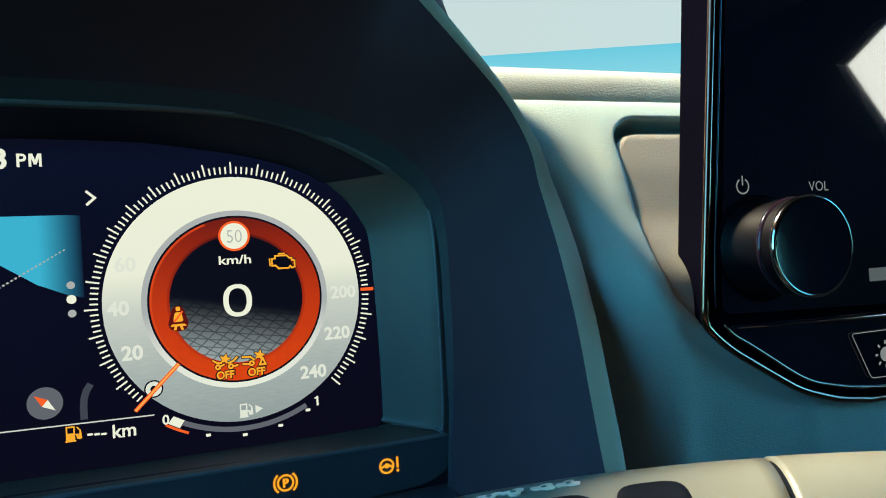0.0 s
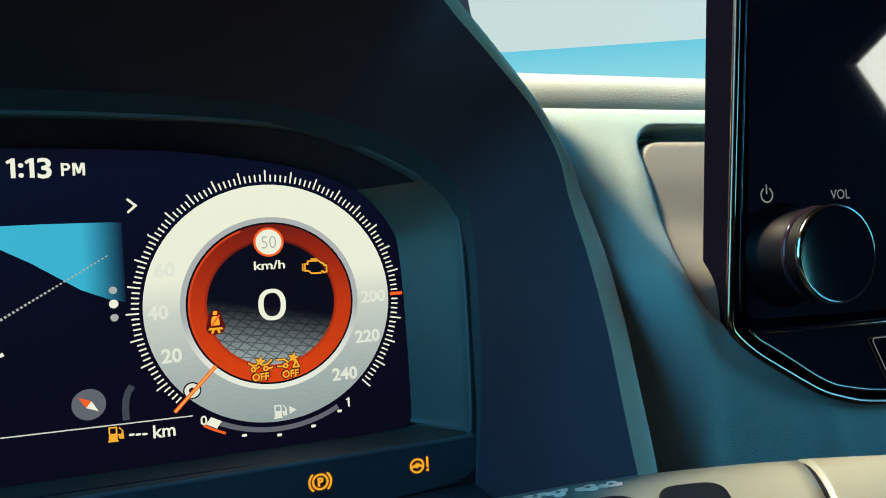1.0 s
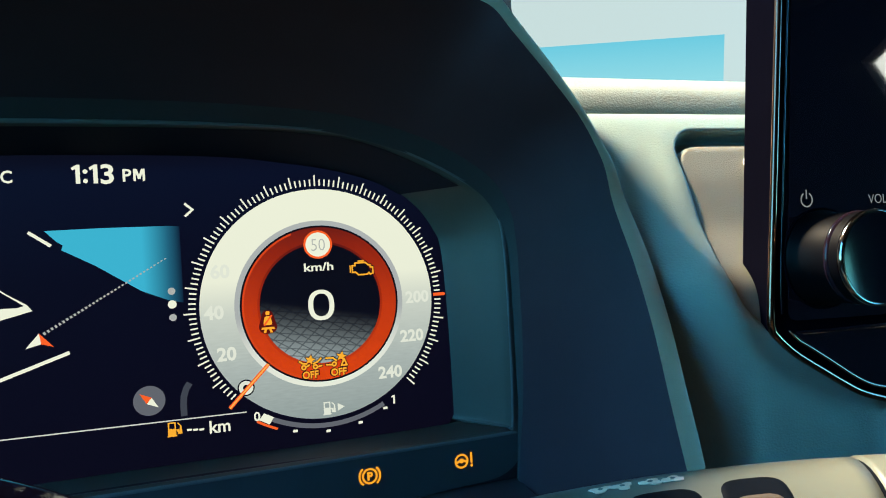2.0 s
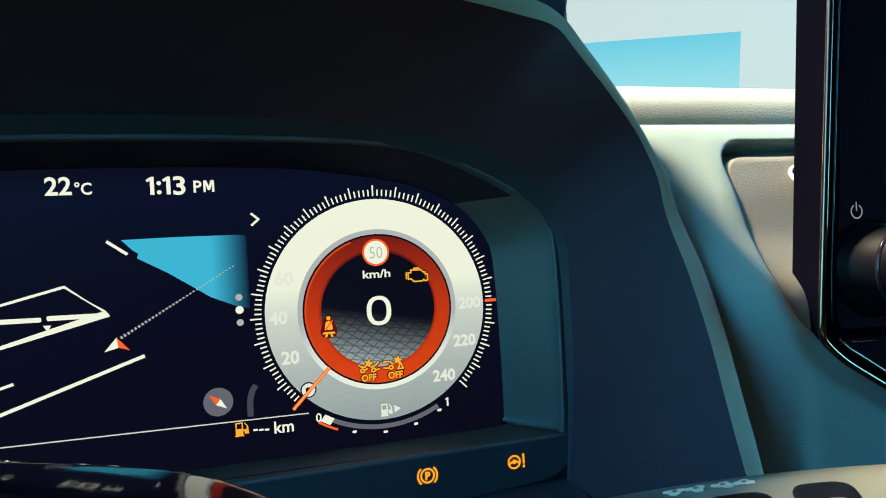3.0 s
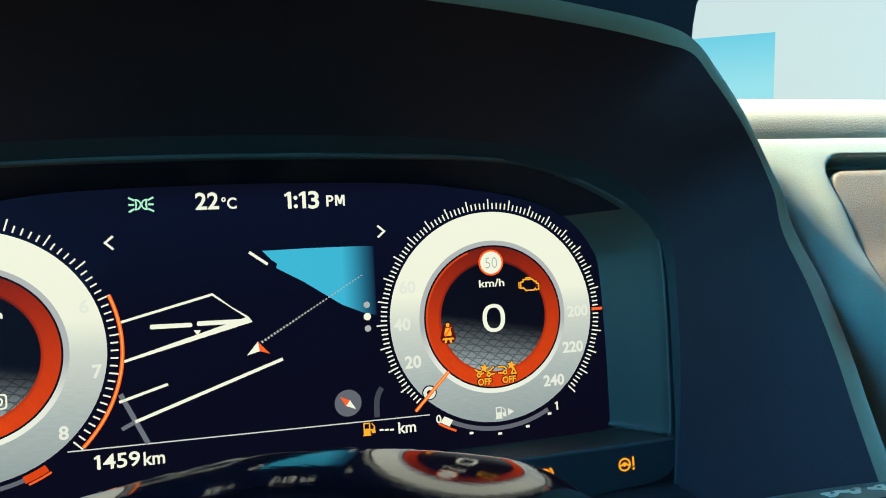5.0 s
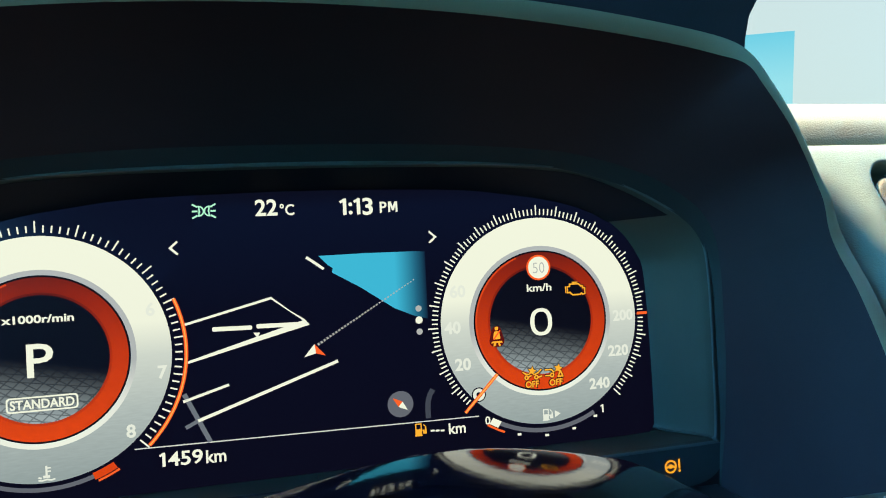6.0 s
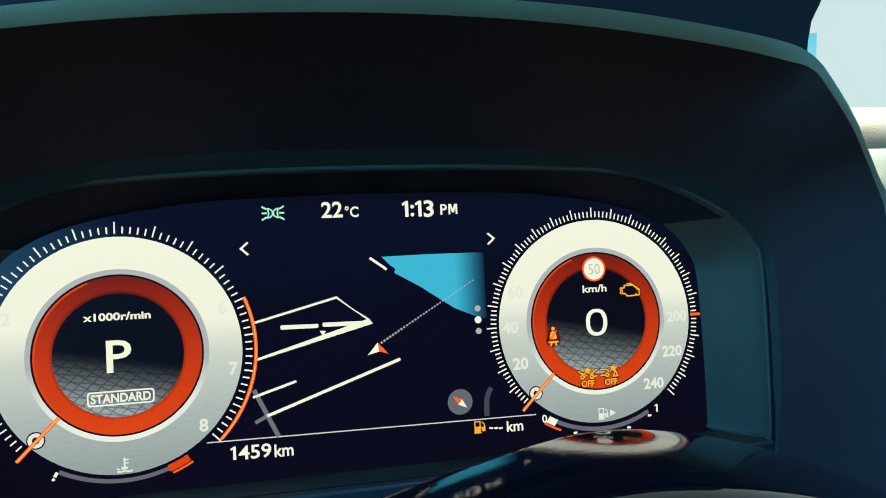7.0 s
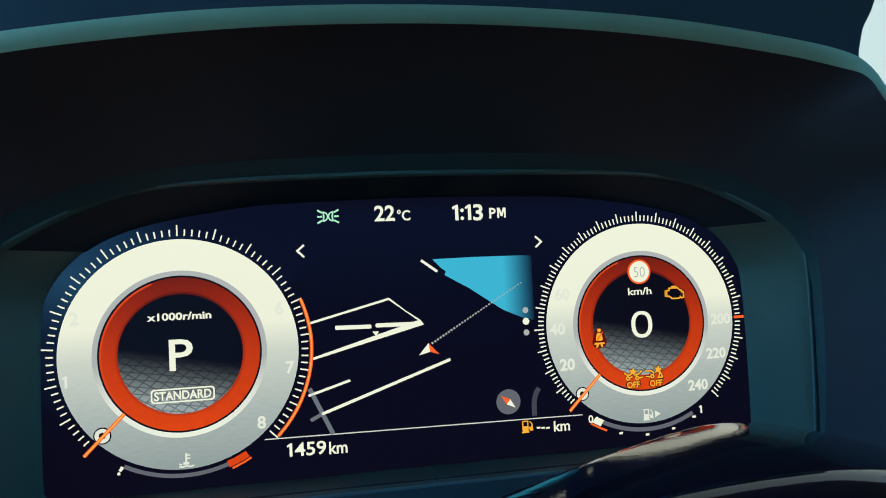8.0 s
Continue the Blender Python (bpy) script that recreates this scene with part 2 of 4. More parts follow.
def on(c, r, deg):
    """The point of a dial round c at radius r, deg clockwise from the top."""
    return (c[0] + r * math.sin(radians(deg)), c[1] + r * math.cos(radians(deg)))


def arc(c, r0, r1, a0=0.0, a1=360.0, n=96):
    """A ring or a part of one, as quads."""
    st = [a0 + (a1 - a0) * i / n for i in range(n + 1)]
    return [(on(c, r0, p), on(c, r1, p), on(c, r1, q), on(c, r0, q)) for p, q in zip(st, st[1:])]


def disc(c, r, n=64):
    return [tuple(on(c, r, 360 * i / n) for i in range(n))]


def stroke(points, width):
    """A line with mitred joints and square ends, as quads."""
    out, rows = [], []
    for i, q in enumerate(points):
        a = Vector(points[max(i - 1, 0)])
        b = Vector(points[min(i + 1, len(points) - 1)])
        d = (b - a).normalized()
        nrm = Vector((-d.y, d.x)) * width / 2
        if 0 < i < len(points) - 1:
            e = (Vector(q) - a).normalized()
            nrm /= max(0.35, abs(Vector((-e.y, e.x)).dot(Vector((-d.y, d.x)))))
        rows.append((tuple(Vector(q) + nrm), tuple(Vector(q) - nrm)))
    for (a, b), (c, d) in zip(rows, rows[1:]):
        out.append((a, b, d, c))
    return out


def lines(points, width):
    """Straight strokes with square joints, as quads."""
    out = []
    for a, b in zip(points, points[1:]):
        d = (Vector(b) - Vector(a)).normalized() * width / 2
        out += stroke([tuple(Vector(a) - d), tuple(Vector(b) + d)], width)
    return out


def one(u, w, h):
    """The digit 1 with its flag; u is the stem's left side."""
    return [(u, w), (u + 0.21 * h, w), (u + 0.21 * h, w + h), (u + 0.06 * h, w + h), (u - 0.20 * h, w + 0.84 * h), (u - 0.15 * h, w + 0.70 * h), (u, w + 0.78 * h)]


def box(u0, u1, w0, w1):
    return [(u0, w0), (u1, w0), (u1, w1), (u0, w1)]


def words(text, u, w, height, v, width=None, bold=0.0, turn=0.0, align="LEFT"):
    """Lettering with its baseline's start (or middle) at (u, w); height is a capital's."""
    fc = bpy.data.curves.new("lettering", "FONT")
    fc.body, fc.size, fc.offset, fc.align_x = text, 1.0, bold, align
    fc.resolution_u = 3
    ob = bpy.data.objects.new("lettering", fc)
    me = bpy.data.meshes.new_from_object(ob)
    bm = bmesh.new()
    bm.from_mesh(me)
    bpy.data.objects.remove(ob)
    bpy.data.curves.remove(fc)
    bpy.data.meshes.remove(me)
    k = height / 0.70
    xs = [p.co.x for p in bm.verts]
    kx = width / (max(xs) - min(xs)) if width else k
    shift = -min(xs) if align == "LEFT" else 0
    c, s = math.cos(radians(turn)), math.sin(radians(turn))
    for p in bm.verts:
        x, y = (p.co.x + shift) * kx, p.co.y * k
        p.co = (u + x * c - y * s, v, w + x * s + y * c)
    for f in bm.faces:
        f.normal_update()
        if f.normal.y > 0:
            f.normal_flip()
    return bm


def tube(points, radius, sides=12, cap=True):
    """A round bar along points; radius may be a list."""
    pts = [Vector(q) for q in points]
    rows = []
    for i, q in enumerate(pts):
        d = (pts[min(i + 1, len(pts) - 1)] - pts[max(i - 1, 0)]).normalized()
        a = d.cross(Vector((0, 0, 1)) if abs(d.z) < 0.95 else Vector((1, 0, 0))).normalized()
        b = d.cross(a)
        r = radius[i] if isinstance(radius, (list, tuple)) else radius
        rows.append([q + (a * math.cos(2 * math.pi * k / sides) + b * math.sin(2 * math.pi * k / sides)) * r for k in range(sides)])
    bm = loft(rows, True)
    if cap:
        bm.verts.ensure_lookup_table()
        n = len(bm.verts)
        bm.faces.new([bm.verts[i] for i in range(sides)][::-1])
        bm.faces.new([bm.verts[n - sides + i] for i in range(sides)])
    return bm


def rounded(poly, r, n=5):
    """A polygon with rounded corners; r may be one per corner."""
    out = []
    k = len(poly)
    for i in range(k):
        rr = r[i] if isinstance(r, (list, tuple)) else r
        a, b, c = Vector(poly[i - 1]), Vector(poly[i]), Vector(poly[(i + 1) % k])
        if rr <= 0:
            out.append(tuple(b))
            continue
        p, q = b + (a - b).normalized() * rr, b + (c - b).normalized() * rr
        for j in range(n + 1):
            t = j / n
            out.append(tuple((1 - t) ** 2 * p + 2 * t * (1 - t) * b + t * t * q))
    return out


def mirrored(half):
    """A whole outline, left to right, from its right half (distance from the middle, ...)."""
    return [(MID - q[0], *q[1:]) for q in half[::-1] if q[0] > 0.001] + [(MID + q[0], *q[1:]) for q in half]


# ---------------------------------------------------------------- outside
OUT_WHITE = glowing("glowing_white_backdrop", (0.57, 0.68, 0.63), 1.0)
M_BLUE = glowing("glowing_blue_backdrop", (0.17, 0.58, 0.70), 1.0)
M_ASPHALT = grained("asphalt", (0.05, 0.05, 0.055), 0.9, 0.2, 0.01, 0.4)


def plain_mesh(name, bm, material, label, category, kind):
    bmesh.ops.recalc_face_normals(bm, faces=bm.faces)
    me = bpy.data.meshes.new(name)
    bm.to_mesh(me)
    bm.free()
    me.materials.append(material)
    return tagged(new(name, me), label, category, "", kind)


def cuboid(x0, x1, y0, y1, z0, z1):
    bm = bmesh.new()
    bmesh.ops.create_cube(bm, size=1)
    for p in bm.verts:
        p.co = ((x0 + x1) / 2 + p.co.x * (x1 - x0), (y0 + y1) / 2 + p.co.y * (y1 - y0), (z0 + z1) / 2 + p.co.z * (z1 - z0))
    return bm


bm = bmesh.new()
bmesh.ops.create_grid(bm, x_segments=8, y_segments=8, size=400)
plain_mesh("ground", bm, M_ASPHALT, "grey asphalt yard under the car", "ground", "structure")
# stand-ins that glow; their unseen tops cut sky light and let the sun by
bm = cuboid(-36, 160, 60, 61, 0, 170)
plain_mesh("backdrop", bm, OUT_WHITE, "plain glowing white backdrop beyond the windscreen, tall to hold off sky light", "backdrop", "structure")
plain_mesh("backdrop_low", cuboid(-120, -36.05, 60, 61, 0, 60), OUT_WHITE, "plain glowing white backdrop, low so that the sun passes over it", "backdrop", "structure")
# the blue building: its front runs away to the left
BLUE_NEAR, BLUE_FAR, BLUE_TOP = (21.5, 24.8), (7.7, 33.2), 7.28
p_near, p_far, top = Vector((BLUE_NEAR[0], BLUE_NEAR[1], 0)), Vector((BLUE_FAR[0], BLUE_FAR[1], 0)), BLUE_TOP
back = Vector((0, 0, 1)).cross(p_near - p_far).normalized() * 0.6
# daylight and haze are put into the colour: a glow that pales downwards
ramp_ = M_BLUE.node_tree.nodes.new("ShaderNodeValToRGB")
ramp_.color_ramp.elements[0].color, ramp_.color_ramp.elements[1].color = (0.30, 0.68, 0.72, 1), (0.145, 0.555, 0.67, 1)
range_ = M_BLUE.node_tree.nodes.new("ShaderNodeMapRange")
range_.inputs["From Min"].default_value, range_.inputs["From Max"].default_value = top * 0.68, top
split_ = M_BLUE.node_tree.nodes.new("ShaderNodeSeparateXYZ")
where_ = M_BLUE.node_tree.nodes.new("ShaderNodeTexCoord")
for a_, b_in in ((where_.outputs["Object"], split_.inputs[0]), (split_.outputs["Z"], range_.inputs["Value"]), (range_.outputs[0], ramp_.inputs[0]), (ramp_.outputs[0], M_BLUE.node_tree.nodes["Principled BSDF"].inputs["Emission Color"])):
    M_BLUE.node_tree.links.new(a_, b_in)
bm = bmesh.new()
ring = [p_near, p_far, p_far + back, p_near + back]
lo = [bm.verts.new(q) for q in ring]
hi = [bm.verts.new(q + Vector((0, 0, top))) for q in ring]
bm.faces.new(lo)
bm.faces.new(hi)
for i in range(4):
    bm.faces.new((lo[i], lo[(i + 1) % 4], hi[(i + 1) % 4], hi[i]))
plain_mesh("backdrop_blue", bm, M_BLUE, "long light blue building that glows in place of daylight, paler at its foot", "backdrop", "structure")

# added glowing panel, sized only for the white patch mirrored in the screen
SIDE_WHITE = glowing("white_glow_panel", (0.95, 0.98, 0.86), 8.0)
plain_mesh("side_glow_panel", cuboid(14, 15, -12.3, -10.2, 4.0, 8.2), SIDE_WHITE, "small white glowing panel beyond the passenger's window, mirrored in the screen", "backdrop", "structure")

# ---------------------------------------------------------------- cabin shell (cluster units)
# unseen shell: roof edge, sills and closed panels are set to shape the daylight
U0, U1, ROOF, FLOOR = -9.6, 21.0, 9.0, -15.0


def shell(name, u0, u1, v0, v1, w0, w1, label, category, material=M_CABIN):
    bm = cuboid(u0, u1, v0, v1, w0, w1)
    return solo(name, bm, material, ((u0 + u1) / 2, (v0 + v1) / 2, w0), label, category, "structure")


shell("floor", U0, U1, -46, 4, FLOOR - 0.5, FLOOR, "dark grey carpeted cabin floor", "floor")
shell("ceiling", U0, U1, -46, 0.1, ROOF, ROOF + 0.6, "unseen grey fabric cabin roof lining, brought forward to cut sky light", "ceiling", M_CEILING)
shell("wall_rear", U0, U1, -46.6, -46.005, FLOOR, ROOF - 0.005, "plain unseen grey wall at the cabin's rear, windowless to cut light", "wall")
shell("wall_left", U0 - 0.6, U0, -46, 4, FLOOR, 0.0, "grey lower door lining on the driver's side", "wall")
shell("wall_right", U1, U1 + 0.6, -46, 4, FLOOR, -1.0, "grey lower door lining on the passenger's side", "wall")
shell("pillar_left", U0 - 0.6, U0, -46, -10, 0.005, ROOF, "unseen grey pillar and rear door on the driver's side, closed to cut light", "pillar")
# never seen directly; the notch shapes the white patch mirrored in the screen glass
bm = slab([(-46, -0.995), (-12.2, -0.995), (-14.2, 3.45), (-15.75, 6.25), (-14.2, 7.2), (-2, 8.7), (-2, ROOF), (-46, ROOF)], 0, 0.6)
for q in bm.verts:
    q.co = (U1 + q.co.y, q.co.x, q.co.z)
solo("pillar_right", bm, M_CABIN, (U1, -20, 1.0), "unseen dark rear door and pillar on the passenger's side, cut to shape the screen's reflection", "pillar", "structure")

# ---------------------------------------------------------------- instrument display
CB, CA, RA = (0.0, 0.0), (-3.913, -0.008), 1.022
SWEEP = 135.3
cluster = thing("instrument_display", (MID, 0.0, SILL), "wide black digital instrument display, switched on, with two round dials", "display")


def shown(v):
    """Layers of the picture, from back (0) to front."""
    return -0.002 - 0.0016 * v


# the lit panel
half = [(0, 1.19), (1.2, 1.165), (2.1, 1.045), (2.5, 0.92), (2.76, 0.735), (2.92, 0.52), (2.965, 0.36), (2.985, -0.2), (2.99, -0.9)]
right = curve(half, 40)
right += [Vector((2.985, -1.0)), Vector((2.93, -1.075)), Vector((2.4, -1.085)), Vector((0.01, -1.085))]
outline = [(MID + q.x, q.y) for q in right] + [(MID - q.x, q.y) for q in right[::-1] if q.x > 0.02]
bm = slab(outline, 0.0, 0.12)
part("screen_panel", bm, G_NAVY, cluster, "deep navy lit display glass")


hz = [(MID - 2.985, -0.62)] + [(MID - q.x * 0.998, q.y * 0.998) for q in right[::-1] if q.y > -0.5 and q.x > 0.75] + [(MID - 0.9, 0.7), on(CA, 0.9, 60), on(CA, 0.9, 20), on(CA, 0.9, -40), on(CA, 0.9, -90), on(CA, 0.9, -122)]
part("blue_haze", flat([hz], shown(0.5)), G_HAZE, cluster, "blue glow behind the rev counter")


def ticks(c, r, majors, minors, first=0.914, long=1.0, short=0.966, wide=0.0115, skip=()):
    out = []
    n = majors * minors
    for i in range(n + 1):
        if i in skip:
            continue
        a = -SWEEP + 2 * SWEEP * i / n
        big = i % minors == 0
        d = Vector(on((0, 0), 1, a))
        s = Vector((d.y, -d.x)) * wide * r / 2
        p, q = Vector(c) + d * first * r, Vector(c) + d * (long if big else short) * r
        out.append((tuple(p - s), tuple(p + s), tuple(q + s), tuple(q - s)))
    return out


M_LATTICE, n_, l_, b_ = nodes_of("lit_lattice")
b_.inputs["Base Color"].default_value = (0.004, 0.004, 0.006, 1)
b_.inputs["Specular IOR Level"].default_value = 0.1
tc_ = n_.new("ShaderNodeTexCoord")
sp_ = n_.new("ShaderNodeSeparateXYZ")
l_.new(tc_.outputs["Object"], sp_.inputs[0])


def math_node(op, a, b=None):
    q = n_.new("ShaderNodeMath")
    q.operation = op
    for i, k in enumerate((a, b)):
        if k is None:
            continue
        if isinstance(k, (int, float)):
            q.inputs[i].default_value = k
        else:
            l_.new(k, q.inputs[i])
    return q.outputs[0]


# a skewed lattice of fine lines over a glow that fades upwards (the object's origin is the display's lower middle)
x_, z_ = math_node("DIVIDE", sp_.outputs["X"], S), math_node("SUBTRACT", math_node("DIVIDE", sp_.outputs["Z"], S), 1.08)
lines_ = None
for ca_, cb_, per_ in ((0.16, 1.0, 0.056), (1.0, -1.05, 0.092), (1.0, 1.6, 0.118)):
    f_ = math_node("FRACT", math_node("DIVIDE", math_node("ADD", math_node("MULTIPLY", x_, ca_), math_node("MULTIPLY", z_, cb_)), per_))
    k_ = math_node("LESS_THAN", f_, 0.13)
    lines_ = k_ if lines_ is None else math_node("MAXIMUM", lines_, k_)
fade_ = n_.new("ShaderNodeMapRange")
fade_.inputs["From Min"].default_value, fade_.inputs["From Max"].default_value = -0.02, -0.44
local_ = math_node("SUBTRACT", x_, math_node("MULTIPLY", math_node("SIGN", x_), 1.955))
l_.new(math_node("ADD", z_, math_node("MULTIPLY", local_, 0.20)), fade_.inputs["Value"])
glow_ = math_node("MULTIPLY", math_node("POWER", fade_.outputs[0], 1.6), math_node("SUBTRACT", 1.0, math_node("MULTIPLY", lines_, 0.6)))
mix_ = n_.new("ShaderNodeMix")
mix_.data_type = "RGBA"
l_.new(glow_, mix_.inputs["Factor"])
mix_.inputs["A"].default_value, mix_.inputs["B"].default_value = (0.003, 0.003, 0.0075, 1), (0.31, 0.37, 0.37, 1)
l_.new(mix_.outputs["Result"], b_.inputs["Emission Color"])
b_.inputs["Emission Strength"].default_value = DIM


def dial(name, c, k, label):
    """The parts that both dials share; k is the dial's size."""
    d = part(name, flat(arc(c, 0.60 * k, 0.89 * k), shown(3)), G_DIAL, cluster, label)
    part("inner_band", flat(arc(c, 0.605 * k, 0.645 * k), shown(4)), G_BAND, d, "thin pale band inside the white ring")
    part("shadow_line", flat(arc(c, 0.592 * k, 0.606 * k), shown(5)), G_BLACK, d, "thin black gap line")
    part("red_ring", flat(arc(c, 0.462 * k, 0.594 * k), shown(4)), G_RED, d, "glowing orange-red ring")
    part("ring_edge", flat(arc(c, 0.462 * k, 0.480 * k), shown(4.5)), G_RED_EDGE, d, "darker inner edge of the red ring")
    part("ring_glint", flat(arc(c, 0.576 * k, 0.590 * k, 200, 340, 60), shown(4.5)), G_RED_LIT, d, "lighter outer edge of the red ring")
    part("centre_field", flat(disc(c, 0.466 * k, 96), shown(3.5)), M_LATTICE, d, "dark centre with a faint lattice below")
    return d


def needle(c, k, parent):
    a = -SWEEP
    d, s = Vector(on((0, 0), 1, a)), Vector(on((0, 0), 1, a + 90))
    p, q = Vector(c) + d * 0.60 * k, Vector(c) + d * 1.02 * k
    for w, col, lv, nm in ((0.028, G_REDLINE, 9, "needle"), (0.012, G_ORANGE, 10, "needle_core")):
        bm = flat([(tuple(p - s * w / 2), tuple(p + s * w / 2), tuple(q + s * w / 2), tuple(q - s * w / 2))], shown(lv))
        part(nm, bm, col, parent, "glowing orange needle at zero" if lv == 9 else "")


# speedometer
spd = dial("speedometer", CB, 1.0, "white and grey ring of the speed dial")
part("scale", flat(ticks(CB, 1.0, 24, 5, skip=(100,)), shown(5)), G_WHITE, spd, "fine white scale marks")
part("limit_mark", flat([tuple(on(CB, r, a) for r, a in ((0.905, 89.2), (1.005, 89.3), (1.005, 90.7), (0.905, 90.8)))], shown(6)), G_REDLINE, spd, "short orange-red speed mark")
for txt, r, a, h in (("20", 0.785, -114, 0.096), ("40", 0.79, -90.4, 0.096), ("60", 0.79, -68, 0.096), ("200", 0.768, 90.4, 0.090), ("220", 0.772, 114, 0.090), ("240", 0.778, 139, 0.090)):
    q = on(CB, r, a)
    part("numeral", words(txt, q[0], q[1] - h / 2, h, shown(6), bold=0.032, align="CENTER"), G_NUM, spd)
q = on(CB, 0.834, -134.6)
part("zero_black", flat(arc(q, 0.0, 0.062, n=32), shown(6)), G_BLACK, spd)
part("zero_ring", flat(arc(q, 0.022, 0.052, n=32), shown(7)), G_NUM, spd)
needle(CB, 1.0, spd)
part("sign_rim", flat(disc((-0.002, 0.458), 0.110, 48), shown(6)), G_REDLINE, spd, "red rim of the speed sign")
part("sign_face", flat(disc((-0.002, 0.458), 0.094, 48), shown(7)), G_WHITE, spd, "white face of the speed sign")
part("sign_number", words("50", -0.002, 0.41, 0.095, shown(8), width=0.105, bold=-0.012, align="CENTER"), G_DOT, spd, "thin grey number")
part("unit_text", words("km/h", -0.005, 0.255, 0.062, shown(6), width=0.225, bold=0.02, align="CENTER"), G_WHITE, spd)
rows = []
for k in range(48):
    t = 2 * math.pi * k / 48
    c_, s_ = math.copysign(abs(math.cos(t)) ** 0.85, math.cos(t)), math.copysign(abs(math.sin(t)) ** 0.85, math.sin(t))
    rows.append(((-0.002 + 0.100 * c_, -0.012 + 0.118 * s_), (-0.002 + 0.062 * c_, -0.012 + 0.088 * s_)))
part("speed_number", flat([(rows[k][0], rows[(k + 1) % 48][0], rows[(k + 1) % 48][1], rows[k][1]) for k in range(48)], shown(6)), G_WHITE, spd, "large white zero")
# symbols in the speed dial
eng = [(0.255, 0.276), (0.278, 0.276), (0.278, 0.296), (0.362, 0.296), (0.382, 0.276), (0.398, 0.276), (0.398, 0.258), (0.418, 0.258), (0.418, 0.208), (0.396, 0.202), (0.386, 0.216), (0.372, 0.202), (0.302, 0.202), (0.280, 0.224), (0.255, 0.224), (0.255, 0.276)]
eng_more = [box(0.300, 0.352, 0.304, 0.316), box(0.234, 0.244, 0.222, 0.280)]
part("engine_shadow", flat(lines(eng, 0.024), shown(5.6)), G_BLACK, spd)
part("engine_symbol", flat(lines(eng, 0.012) + eng_more, shown(6)), G_AMBER, spd, "amber engine outline symbol")
belt = [rounded([(-0.432, -0.064), (-0.388, -0.064), (-0.376, -0.132), (-0.444, -0.132)], 0.016), rounded(box(-0.424, -0.394, -0.056, -0.026), 0.010),
        [(-0.464, -0.164), (-0.356, -0.164), (-0.368, -0.148), (-0.452, -0.148)], [(-0.444, -0.190), (-0.426, -0.190), (-0.414, -0.150), (-0.432, -0.150)], [(-0.394, -0.190), (-0.376, -0.190), (-0.388, -0.150), (-0.406, -0.150)]]
part("belt_shadow", flat([rounded([(-0.442, -0.020), (-0.378, -0.020), (-0.338, -0.158), (-0.372, -0.198), (-0.448, -0.198), (-0.482, -0.158)], 0.03)], shown(5.6)), G_DARK_RED, spd)
part("belt_symbol", flat(belt, shown(6)), G_AMBER, spd, "amber seat belt warning symbol")
part("belt_strap", flat([[(-0.444, -0.130), (-0.434, -0.137), (-0.374, -0.062), (-0.384, -0.056)]], shown(7)), G_REDLINE, spd)


def star(c, r, n=5):
    return [tuple(on(c, r if i % 2 == 0 else r * 0.46, 180 * i / n + 14) for i in range(2 * n))]


for cx, flip in ((-0.113, 0), (0.092, 1)):
    for grow, level, mat, nm in ((0.010, 7.6, G_BLACK, "airbag_shadow"), (0.0, 8, G_AMBER, "airbag_symbol")):
        wd = 0.013 + grow
        r0, r1 = 0.008 - grow * 0.4, 0.021 + grow / 2
        if not flip:
            sh = star((cx, -0.428), 0.042 + grow)
            sh += lines([(cx - 0.080, -0.434), (cx - 0.055, -0.452), (cx - 0.028, -0.455)], wd) + arc((cx - 0.050, -0.482), r0, r1, n=20) + lines([(cx - 0.028, -0.476), (cx - 0.010, -0.468)], wd)
            sh += lines([(cx + 0.082, -0.424), (cx + 0.055, -0.448), (cx + 0.026, -0.458)], wd) + arc((cx + 0.038, -0.484), r0, r1, n=20) + lines([(cx + 0.058, -0.486), (cx + 0.084, -0.480)], wd)
        else:
            sh = star((cx + 0.036, -0.424), 0.042 + grow)
            sh += lines([(cx - 0.082, -0.428), (cx - 0.030, -0.430), (cx - 0.006, -0.452)], wd) + arc((cx - 0.022, -0.478), r0, r1, n=20) + lines([(cx - 0.042, -0.482), (cx - 0.080, -0.478)], wd)
            sh += lines([(cx + 0.034, -0.494), (cx + 0.056, -0.446), (cx + 0.076, -0.494), (cx + 0.034, -0.494)], wd)
        part(nm, flat(sh, shown(level)), mat, spd, "amber airbag warning symbol" if level == 8 else "")
    part("airbag_text_shadow", words("OFF", cx - 0.002 + 0.012 * flip, -0.571, 0.060, shown(7.7), width=0.140, bold=0.07, align="CENTER"), G_BLACK, spd)
    part("airbag_text", words("OFF", cx - 0.002 + 0.012 * flip, -0.568, 0.054, shown(8.2), width=0.122, bold=0.03, align="CENTER"), G_AMBER, spd)
# fuel gauge under the speed dial
part("fuel_arc", flat(arc(CB, 0.925, 0.962, 152, 206, 40), shown(4)), G_GREY, spd, "thin grey fuel gauge arc")
part("fuel_block", flat([tuple(on(CB, r, a) for r, a in ((0.925, 206), (0.985, 206.5), (0.985, 211.5), (0.925, 211)))], shown(6)), G_WHITE, spd)
part("fuel_reserve", flat(arc(CB, 0.990, 1.008, 202.5, 212, 6), shown(6)), G_REDLINE, spd, "short red reserve line")
for a in (152.5, 165.4, 180.2, 194.8):
    q = on(CB, 0.990 if a > 160 else 0.982, a)
    part("fuel_mark", flat([rounded([(q[0] - 0.017, q[1] - 0.010), (q[0] + 0.017, q[1] - 0.010), (q[0] + 0.017, q[1] + 0.010), (q[0] - 0.017, q[1] + 0.010)], 0.006)], shown(6)), G_WHITE, spd)
